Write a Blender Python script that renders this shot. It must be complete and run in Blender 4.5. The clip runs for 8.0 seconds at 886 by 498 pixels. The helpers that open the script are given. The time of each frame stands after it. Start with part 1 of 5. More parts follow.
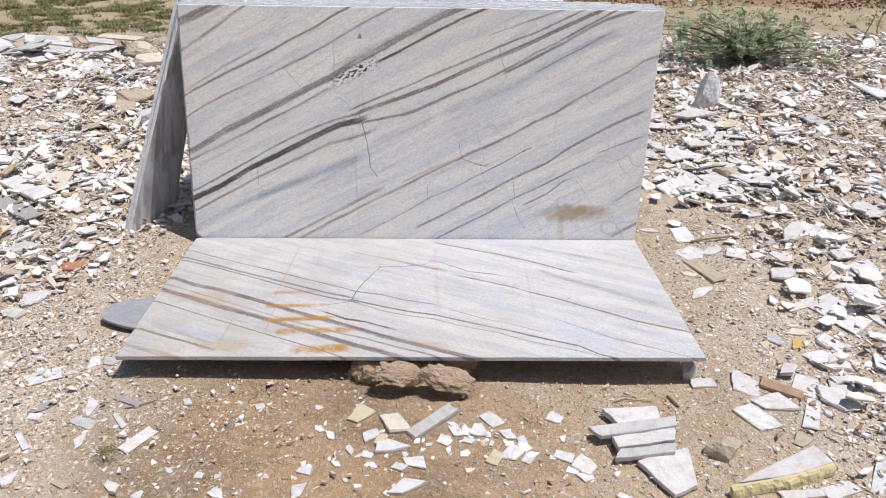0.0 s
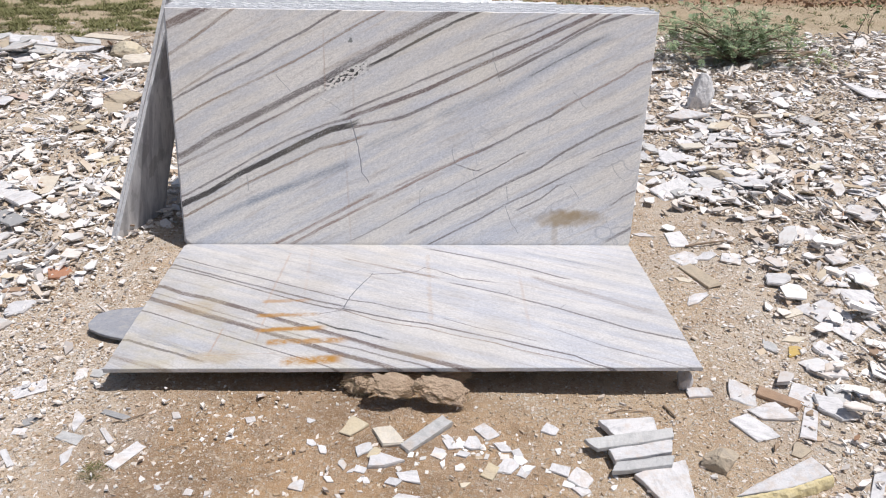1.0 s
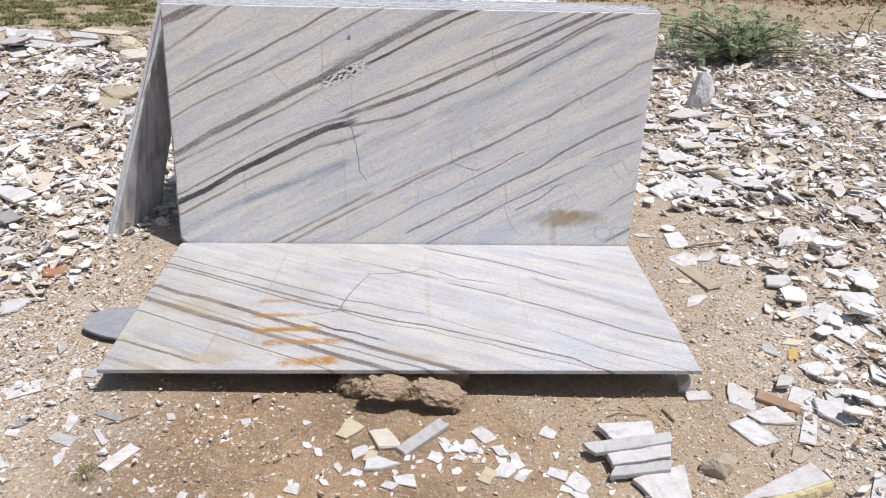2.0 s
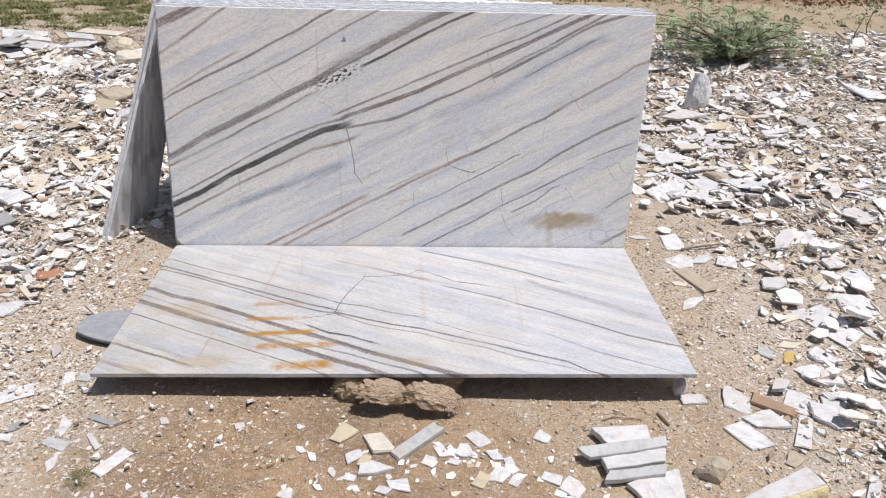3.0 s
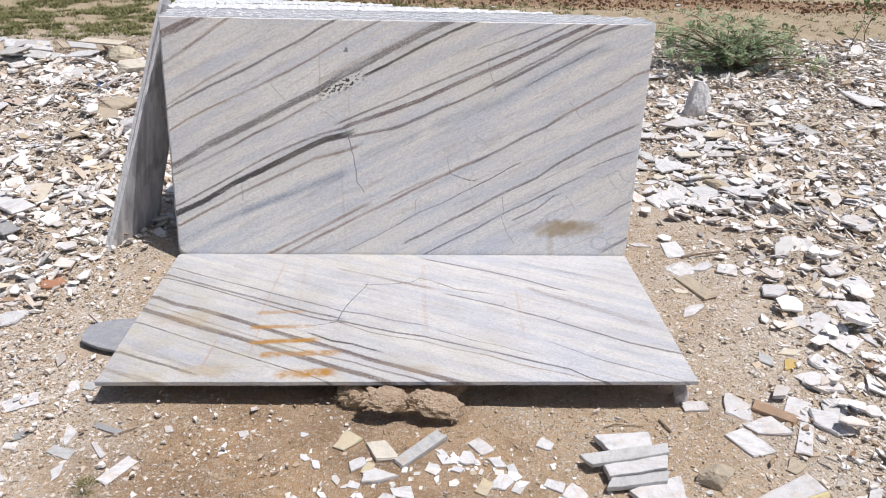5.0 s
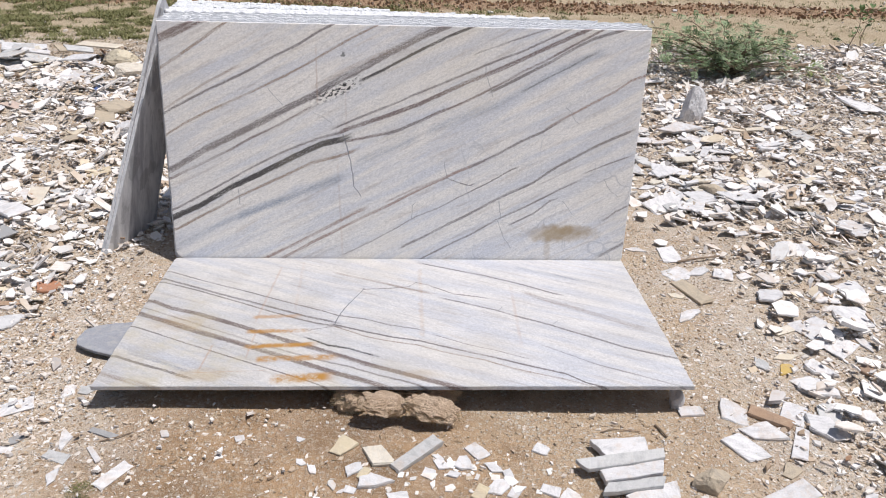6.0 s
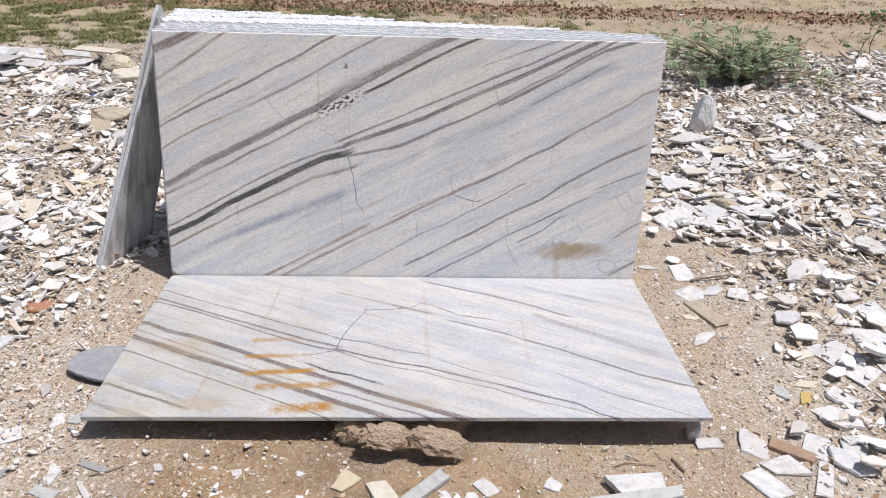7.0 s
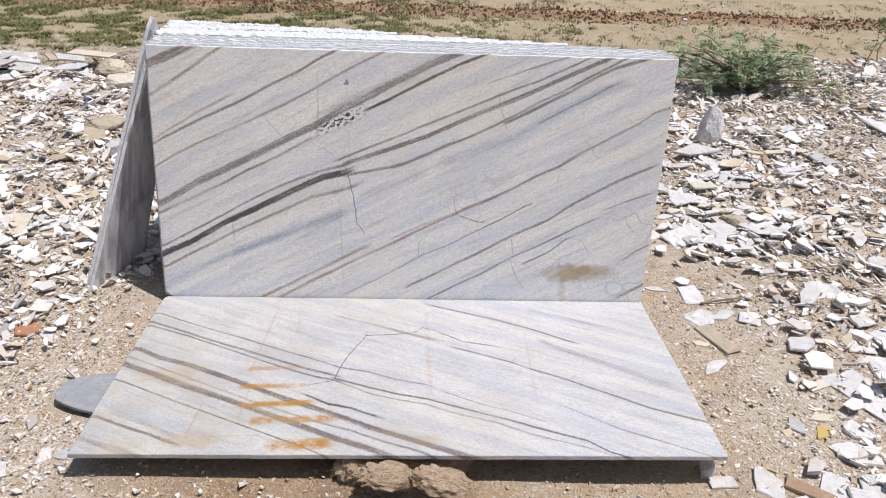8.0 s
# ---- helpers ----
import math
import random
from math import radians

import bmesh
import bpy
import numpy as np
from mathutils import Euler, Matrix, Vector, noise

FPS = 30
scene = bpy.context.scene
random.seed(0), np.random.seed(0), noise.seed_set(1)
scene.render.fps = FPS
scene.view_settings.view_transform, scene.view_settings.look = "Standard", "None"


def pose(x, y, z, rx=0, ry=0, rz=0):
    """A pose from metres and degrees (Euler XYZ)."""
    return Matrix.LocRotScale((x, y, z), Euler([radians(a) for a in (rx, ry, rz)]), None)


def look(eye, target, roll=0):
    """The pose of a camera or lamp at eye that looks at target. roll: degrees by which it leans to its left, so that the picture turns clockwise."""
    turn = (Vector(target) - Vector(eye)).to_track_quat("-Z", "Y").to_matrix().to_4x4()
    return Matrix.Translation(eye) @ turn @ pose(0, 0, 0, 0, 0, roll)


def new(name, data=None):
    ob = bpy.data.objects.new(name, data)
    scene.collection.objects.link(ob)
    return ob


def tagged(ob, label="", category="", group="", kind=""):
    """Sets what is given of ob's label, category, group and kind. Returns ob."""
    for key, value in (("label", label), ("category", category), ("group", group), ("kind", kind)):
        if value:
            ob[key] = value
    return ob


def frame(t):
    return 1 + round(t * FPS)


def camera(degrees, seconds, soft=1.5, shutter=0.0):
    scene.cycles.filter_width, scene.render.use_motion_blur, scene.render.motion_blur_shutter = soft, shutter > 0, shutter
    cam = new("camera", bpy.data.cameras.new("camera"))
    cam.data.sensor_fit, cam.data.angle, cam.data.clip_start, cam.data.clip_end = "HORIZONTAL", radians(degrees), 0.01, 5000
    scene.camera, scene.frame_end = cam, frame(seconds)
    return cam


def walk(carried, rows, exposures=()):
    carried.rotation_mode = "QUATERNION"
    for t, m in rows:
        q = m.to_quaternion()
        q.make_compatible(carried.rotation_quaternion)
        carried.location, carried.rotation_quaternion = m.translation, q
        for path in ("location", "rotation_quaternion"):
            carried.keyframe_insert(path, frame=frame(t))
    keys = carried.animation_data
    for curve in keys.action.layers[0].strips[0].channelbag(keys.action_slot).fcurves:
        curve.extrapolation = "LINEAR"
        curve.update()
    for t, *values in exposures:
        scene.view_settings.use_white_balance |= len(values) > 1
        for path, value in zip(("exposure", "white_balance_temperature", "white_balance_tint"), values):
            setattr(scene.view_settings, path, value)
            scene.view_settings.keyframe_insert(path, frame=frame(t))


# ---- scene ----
cam = camera(59.7, 8.0, soft=1.0)
PATH = [
    (0, (0.034, -3.291, 1.747), (0.083, -1.531, 0.8), 1.1),
    (0.5, (0.029, -3.255, 1.75), (0.091, -1.496, 0.8), 1.1),
    (1, (0.026, -3.231, 1.767), (0.099, -1.475, 0.811), 1.3),
    (1.5, (0.022, -3.214, 1.771), (0.097, -1.462, 0.808), 1.6),
    (3, (0.044, -3.187, 1.781), (0.124, -1.438, 0.814), 1.7),
    (3.5, (0.041, -3.194, 1.786), (0.118, -1.444, 0.822), 1.5),
    (4, (0.035, -3.196, 1.788), (0.113, -1.444, 0.826), 1.5),
    (4.5, (0.033, -3.199, 1.792), (0.111, -1.445, 0.834), 1.5),
    (6, (0.034, -3.201, 1.799), (0.123, -1.439, 0.856), 1.8),
    (6.5, (0.027, -3.157, 1.802), (0.109, -1.397, 0.856), 1.8),
    (7, (0.014, -3.054, 1.813), (0.103, -1.292, 0.87), 2.0),
    (7.5, (0.01, -2.97, 1.834), (0.104, -1.209, 0.891), 2.2),
    (8, (-0.003, -2.904, 1.855), (0.091, -1.146, 0.905), 2.4),
]
walk(cam, [(t, look(eye, target, roll)) for t, eye, target, roll in PATH])

# ---- light ----
world = bpy.data.worlds.new("sky")
scene.world = world
world.use_nodes = True
wt = world.node_tree
SUN = Vector((0.32, -0.06, 0.94)).normalized()
sky = wt.nodes.new("ShaderNodeTexSky")
sky.sky_type, sky.sun_disc = "NISHITA", False
sky.sun_elevation, sky.sun_rotation = math.asin(SUN.z), math.atan2(SUN.x, SUN.y)
sky.dust_density = 2.0
wt.links.new(sky.outputs[0], wt.nodes["Background"].inputs[0])
wt.nodes["Background"].inputs[1].default_value = 0.068
sun_data = bpy.data.lights.new("sun", "SUN")
sun_data.energy, sun_data.angle, sun_data.color = 4.0, radians(0.6), (1.0, 0.97, 0.95)
sun = new("sun", sun_data)
sun.matrix_world = look(SUN * 20, (0, 0, 0))
scene.view_settings.exposure = 0.07


# ---- materials ----
class Graph:
    """A small writer of node trees."""

    def __init__(self, name, group=False):
        if group:
            self.owner = self.tree = bpy.data.node_groups.new(name, "ShaderNodeTree")
            self.out = self.tree.nodes.new("NodeGroupOutput")
            self.bsdf = None
        else:
            self.owner = bpy.data.materials.new(name)
            self.owner.use_nodes = True
            self.tree = self.owner.node_tree
            self.bsdf = self.tree.nodes["Principled BSDF"]

    def node(self, kind, **inputs):
        n = self.tree.nodes.new("ShaderNode" + kind)
        for key, value in inputs.items():
            self.put(n.inputs[key.replace("_", " ")], value)
        return n

    def put(self, socket, value):
        if isinstance(value, bpy.types.NodeSocket):
            self.tree.links.new(value, socket)
        elif isinstance(value, tuple) and len(value) == 3 and socket.type == "RGBA":
            socket.default_value = (*value, 1)
        else:
            socket.default_value = value

    def math(self, op, a, b=0.0, clamp=False):
        n = self.tree.nodes.new("ShaderNodeMath")
        n.operation, n.use_clamp = op, clamp
        self.put(n.inputs[0], a)
        self.put(n.inputs[1], b)
        return n.outputs[0]

    def noise(self, where, scale, detail=3.0, rough=0.55, distortion=0.0):
        return self.node("TexNoise", Vector=where, Scale=scale, Detail=detail, Roughness=rough, Distortion=distortion).outputs["Fac"]

    def smooth(self, value, lo, hi, a=0.0, b=1.0):
        n = self.node("MapRange", Value=value)
        n.interpolation_type = "SMOOTHSTEP"
        for i, v in enumerate((lo, hi, a, b)):
            self.put(n.inputs[i + 1], v)
        return n.outputs[0]

    def mix(self, fac, a, b, how="MIX"):
        n = self.tree.nodes.new("ShaderNodeMix")
        n.data_type, n.blend_type = "RGBA", how
        self.put(n.inputs[0], fac)
        self.put(n.inputs[6], a)
        self.put(n.inputs[7], b)
        return n.outputs[2]

    def ramp(self, value, stops, how="LINEAR"):
        n = self.node("ValToRGB", Fac=value)
        r = n.color_ramp
        r.interpolation = how
        while len(r.elements) < len(stops):
            r.elements.new(0.5)
        for e, (p, c) in zip(r.elements, stops):
            e.position = p
        for e, (p, c) in zip(r.elements, stops):
            e.color = c if len(c) == 4 else (*c, 1)
        return n

    def stretch(self, where, angle=0.0, scale=(1, 1, 1)):
        if angle:
            n = self.node("Mapping", Vector=where)
            n.inputs["Rotation"].default_value = (0, 0, radians(angle))
            where = n.outputs[0]
        n = self.node("Mapping", Vector=where)
        n.inputs["Scale"].default_value = scale
        return n.outputs[0]

    def bump(self, height, strength=0.3, distance=0.01, under=None):
        n = self.node("Bump", Height=height, Strength=strength, Distance=distance)
        if under is not None:
            self.put(n.inputs["Normal"], under)
        return n.outputs[0]

    def finish(self, color, rough=0.6, normal=None, **more):
        self.put(self.bsdf.inputs["Base Color"], color)
        self.put(self.bsdf.inputs["Roughness"], rough)
        if normal is not None:
            self.put(self.bsdf.inputs["Normal"], normal)
        for key, value in more.items():
            self.put(self.bsdf.inputs[key.replace("_", " ")], value)
        return self.owner


VEIN_COLORS = {"m": (0.225, 0.175, 0.168), "b": (0.35, 0.27, 0.22), "g": (0.245, 0.22, 0.222), "k": (0.085, 0.08, 0.08),
               "u": (0.33, 0.37, 0.45), "r": (0.36, 0.265, 0.235)}
VEINS, CRACKS, FLAT_VEINS, FLAT_CRACKS = [], [], [], []


def vein(face, half, strength, color, *course):
    """Half width in metres, strength, colour and course over the slab, in metres from its foot's left end."""
    face.append((half, strength, color, *course))


vein(VEINS, 0.0197, .5, "m", (-0.004, 0.997), (0.094, 1.036), (0.174, 1.073))
vein(VEINS, 0.0075, .5, "b", (-0.013, 0.874), (0.086, 0.928), (0.179, 0.991), (0.284, 1.063))
vein(VEINS, 0.0058, .6, "g", (-0.013, 0.677), (0.046, 0.704), (0.188, 0.777), (0.351, 0.854), (0.490, 0.928), (0.605, 0.986), (0.696, 1.042), (0.764, 1.077))
vein(VEINS, 0.0059, .28, "b", (-0.012, 0.694), (0.095, 0.754), (0.190, 0.811), (0.307, 0.873))
vein(VEINS, 0.0057, .42, "b", (-0.010, 0.579), (0.086, 0.635), (0.205, 0.694), (0.323, 0.746), (0.440, 0.802), (0.533, 0.847), (0.625, 0.895), (0.763, 0.975), (0.854, 1.026), (0.944, 1.071))
vein(VEINS, 0.0162, .6, "g", (0.008, 0.425), (0.049, 0.445), (0.171, 0.520), (0.315, 0.590), (0.457, 0.662), (0.575, 0.724), (0.668, 0.770), (0.761, 0.828), (0.876, 0.888), (0.991, 0.952), (1.127, 1.023), (1.217, 1.063), (1.250, 1.075))
vein(VEINS, 0.0067, .8, "k", (0.888, 0.842), (0.968, 0.881), (1.060, 0.931), (1.173, 0.990), (1.263, 1.033), (1.353, 1.069))
vein(VEINS, 0.0060, .4, "m", (0.004, 0.383), (0.119, 0.439), (0.288, 0.523), (0.360, 0.565), (0.526, 0.647), (0.632, 0.706))
vein(VEINS, 0.0054, .5, "g", (0.034, 0.251), (0.158, 0.319), (0.280, 0.386), (0.378, 0.444), (0.498, 0.503), (0.617, 0.554), (0.712, 0.587), (0.787, 0.606))
vein(VEINS, 0.0135, .85, "k", (-0.003, 0.200), (0.130, 0.260), (0.278, 0.348), (0.400, 0.408), (0.520, 0.467), (0.640, 0.528), (0.699, 0.553), (0.787, 0.574))
vein(VEINS, 0.0067, .5, "b", (0.014, 0.146), (0.151, 0.220), (0.275, 0.286), (0.397, 0.348), (0.518, 0.403), (0.638, 0.462), (0.758, 0.494), (0.817, 0.514))
vein(VEINS, 0.0155, 0.22, "u", (0.033, 0.071), (0.146, 0.138), (0.319, 0.213))
vein(VEINS, 0.0177, 0.35, "u", (0.319, 0.218), (0.417, 0.258), (0.514, 0.290), (0.588, 0.327), (0.757, 0.390))
vein(VEINS, 0.0195, 0.21, "u", (0.853, 0.476), (0.995, 0.530), (1.090, 0.574))
vein(VEINS, 0.0078, .42, "r", (0.419, 0.011), (0.532, 0.068), (0.656, 0.133), (0.779, 0.200), (0.852, 0.240))
vein(VEINS, 0.0076, .45, "r", (0.500, 0.012), (0.630, 0.086), (0.754, 0.150), (0.877, 0.215), (0.998, 0.273), (1.095, 0.326), (1.143, 0.352), (1.239, 0.399), (1.310, 0.433), (1.406, 0.472))
vein(VEINS, 0.0063, .55, "g", (1.382, 0.462), (1.476, 0.508), (1.593, 0.575), (1.687, 0.618), (1.744, 0.656))
vein(VEINS, 0.0061, .4, "r", (1.732, 0.651), (1.778, 0.680), (1.892, 0.743), (2.006, 0.805), (2.072, 0.853), (2.140, 0.878))
vein(VEINS, 0.0050, .3, "r", (0.998, 0.294), (1.119, 0.354), (1.191, 0.383))
vein(VEINS, 0.0036, .45, "g", (0.790, 0.035), (0.901, 0.090), (1.000, 0.146), (1.122, 0.219), (1.219, 0.257), (1.315, 0.312), (1.435, 0.373), (1.553, 0.443))
vein(VEINS, 0.0068, .5, "g", (1.063, 0.074), (1.149, 0.117), (1.247, 0.171), (1.368, 0.233), (1.488, 0.302), (1.584, 0.350), (1.655, 0.382), (1.725, 0.434), (1.795, 0.478), (1.912, 0.542), (1.958, 0.568), (2.074, 0.619))
vein(VEINS, 0.0049, .45, "g", (1.151, 0.014), (1.250, 0.069), (1.372, 0.131), (1.493, 0.204), (1.614, 0.263), (1.710, 0.312), (1.781, 0.354), (1.840, 0.380))
vein(VEINS, 0.0052, .4, "g", (1.569, 0.187), (1.666, 0.236), (1.736, 0.294))
vein(VEINS, 0.0053, .5, "g", (0.759, 0.626), (0.853, 0.669), (0.993, 0.724), (1.109, 0.778), (1.225, 0.825), (1.339, 0.874), (1.453, 0.923), (1.567, 0.967), (1.746, 1.051))
vein(VEINS, 0.0098, .6, "m", (0.787, 0.610), (0.876, 0.643), (0.994, 0.684), (1.087, 0.719), (1.134, 0.737), (1.226, 0.781), (1.341, 0.835), (1.421, 0.867), (1.547, 0.921), (1.682, 0.986), (1.872, 1.072))
vein(VEINS, 0.0063, .5, "m", (0.806, 0.565), (0.947, 0.595), (1.018, 0.611))
vein(VEINS, 0.0076, .7, "g", (0.995, 0.605), (1.042, 0.621), (1.135, 0.661), (1.205, 0.696))
vein(VEINS, 0.0055, .5, "m", (1.182, 0.686), (1.275, 0.724), (1.368, 0.766), (1.459, 0.815), (1.573, 0.878), (1.686, 0.934), (1.797, 0.998), (1.919, 1.064))
vein(VEINS, 0.0072, .6, "g", (1.460, 0.801), (1.597, 0.872), (1.710, 0.930), (1.821, 0.996), (1.888, 1.030), (1.967, 1.054))
vein(VEINS, 0.0210, 0.21, "u", (1.184, 0.619), (1.347, 0.690), (1.487, 0.738), (1.601, 0.807), (1.691, 0.862), (1.827, 0.928), (1.918, 0.965))
vein(VEINS, 0.0046, .3, "k", (1.601, 0.804), (1.692, 0.856), (1.782, 0.902), (1.872, 0.952))
vein(VEINS, 0.0040, .35, "g", (1.382, 0.960), (1.540, 1.018), (1.676, 1.064))
vein(VEINS, 0.0037, .4, "g", (1.909, 0.437), (2.004, 0.477), (2.075, 0.503))
vein(VEINS, 0.0052, .5, "g", (2.014, 0.216), (2.053, 0.248), (2.093, 0.272))
vein(VEINS, 0.0081, .4, "g", (1.999, 0.034), (2.055, 0.065), (2.100, 0.092))
vein(VEINS, 0.0030, .45, "g", (1.258, 0.400), (1.313, 0.380), (1.362, 0.366))
vein(VEINS, 0.0114, .2, "b", (0.669, 0.807), (0.808, 0.879), (0.991, 0.963))
CRACKS.append(((0.787, 0.596), (0.817, 0.478), (0.833, 0.354), (0.864, 0.311)))
CRACKS.append(((1.097, 0.205), (1.099, 0.270), (1.115, 0.285)))
CRACKS.append(((1.244, 0.474), (1.256, 0.404)))
CRACKS.append(((1.419, 0.918), (1.421, 0.867), (1.455, 0.773)))
CRACKS.append(((0.462, 0.791), (0.484, 0.763), (0.522, 0.723)))
CRACKS.append(((0.306, 0.336), (0.310, 0.269)))
CRACKS.append(((1.786, 0.728), (1.811, 0.710), (1.834, 0.670), (1.852, 0.658)))
CRACKS.append(((1.501, 0.199), (1.528, 0.121), (1.564, 0.068)))
CRACKS.append(((1.501, 0.290), (1.513, 0.212)))
CRACKS.append(((1.803, 0.295), (1.848, 0.236)))
CRACKS.append(((1.987, 0.401), (2.017, 0.350), (2.057, 0.325)))
CRACKS.append(((0.655, 0.690), (0.690, 0.675), (0.736, 0.645)))
vein(FLAT_VEINS, 0.0051, .45, "g", (0.027, 0.156), (0.176, 0.238), (0.329, 0.311), (0.453, 0.373), (0.572, 0.434), (0.710, 0.500), (0.800, 0.549), (0.908, 0.578), (1.014, 0.628), (1.118, 0.656))
vein(FLAT_VEINS, 0.0073, .55, "g", (0.018, 0.228), (0.145, 0.293), (0.323, 0.385), (0.444, 0.445), (0.584, 0.514), (0.675, 0.559), (0.784, 0.602))
vein(FLAT_VEINS, 0.0059, .5, "g", (0.024, 0.260), (0.178, 0.332), (0.354, 0.426), (0.498, 0.504), (0.636, 0.578), (0.723, 0.614), (0.787, 0.632))
vein(FLAT_VEINS, 0.0057, .65, "g", (0.801, 0.628), (0.913, 0.677), (1.016, 0.717), (1.136, 0.750), (1.215, 0.786), (1.330, 0.834), (1.405, 0.865), (1.496, 0.907), (1.585, 0.946), (1.656, 0.975), (1.718, 1.032), (1.800, 1.070))
vein(FLAT_VEINS, 0.0047, .35, "b", (0.798, 0.642), (0.915, 0.712), (1.016, 0.751), (1.116, 0.777), (1.213, 0.825), (1.308, 0.862), (1.364, 0.881), (1.472, 0.941), (1.578, 0.984), (1.665, 1.018), (1.731, 1.054))
vein(FLAT_VEINS, 0.0147, .62, "m", (0.030, 0.436), (0.114, 0.491), (0.233, 0.540), (0.350, 0.598), (0.442, 0.648), (0.533, 0.699), (0.641, 0.759), (0.725, 0.798), (0.826, 0.852), (0.925, 0.906), (1.020, 0.950), (1.113, 0.993), (1.203, 1.035), (1.256, 1.057))
vein(FLAT_VEINS, 0.0058, .5, "g", (0.014, 0.493), (0.135, 0.560), (0.255, 0.625), (0.394, 0.701), (0.505, 0.761), (0.632, 0.825), (0.754, 0.883), (0.870, 0.928), (0.984, 0.986), (1.094, 1.030), (1.139, 1.057))
vein(FLAT_VEINS, 0.0157, .6, "m", (0.010, 0.543), (0.151, 0.616), (0.271, 0.686), (0.382, 0.736), (0.491, 0.791), (0.597, 0.848), (0.720, 0.914), (0.837, 0.975), (0.931, 1.017), (0.996, 1.053))
vein(FLAT_VEINS, 0.0069, .35, "b", (0.053, 0.562), (0.195, 0.626), (0.335, 0.702), (0.468, 0.772))
vein(FLAT_VEINS, 0.0043, .5, "g", (0.013, 0.643), (0.115, 0.695), (0.233, 0.761), (0.344, 0.819), (0.451, 0.874), (0.534, 0.916), (0.635, 0.968), (0.714, 1.010), (0.791, 1.054))
vein(FLAT_VEINS, 0.0075, .65, "g", (0.020, 0.863), (0.129, 0.914), (0.214, 0.951), (0.298, 0.993))
vein(FLAT_VEINS, 0.0090, .3, "u", (0.067, 0.838), (0.199, 0.904), (0.286, 0.951))
vein(FLAT_VEINS, 0.0140, .3, "b", (0.007, 0.973), (0.070, 1.001), (0.133, 1.028))
vein(FLAT_VEINS, 0.0064, .4, "g", (1.233, 0.400), (1.298, 0.428), (1.447, 0.499), (1.537, 0.556))
vein(FLAT_VEINS, 0.0066, .6, "g", (1.537, 0.556), (1.645, 0.615), (1.739, 0.676), (1.829, 0.734), (1.916, 0.791), (2.004, 0.833), (2.101, 0.874))
vein(FLAT_VEINS, 0.0071, .45, "g", (1.150, 0.052), (1.365, 0.147), (1.480, 0.202), (1.569, 0.251), (1.717, 0.347))
vein(FLAT_VEINS, 0.0202, .22, "b", (1.601, 0.350), (1.682, 0.412), (1.800, 0.493), (1.914, 0.569), (2.022, 0.643))
vein(FLAT_VEINS, 0.0143, .25, "u", (1.592, 0.091), (1.840, 0.208), (2.050, 0.318))
vein(FLAT_VEINS, 0.0065, .55, "k", (0.707, 0.732), (0.781, 0.781), (0.861, 0.803), (0.941, 0.844))
vein(FLAT_VEINS, 0.0033, .4, "g", (1.198, 0.708), (1.315, 0.775), (1.411, 0.813), (1.503, 0.860))
vein(FLAT_VEINS, 0.0036, .5, "g", (0.894, 0.316), (1.008, 0.305), (1.088, 0.285), (1.118, 0.248))
vein(FLAT_VEINS, 0.0029, .45, "g", (0.699, 0.669), (0.791, 0.635))
vein(FLAT_VEINS, 0.0052, .4, "g", (1.169, 0.270), (1.280, 0.356), (1.392, 0.384))
vein(FLAT_VEINS, 0.0092, .3, "b", (0.767, 0.162), (0.960, 0.251), (1.145, 0.337))
vein(FLAT_VEINS, 0.0046, .3, "g", (1.614, 0.788), (1.784, 0.914), (1.951, 1.002))
FLAT_CRACKS.append(((0.791, 0.628), (0.809, 0.530), (0.845, 0.429), (0.893, 0.307)))
FLAT_CRACKS.append(((1.457, 0.507), (1.476, 0.474)))
FLAT_CRACKS.append(((1.666, 0.618), (1.694, 0.584)))


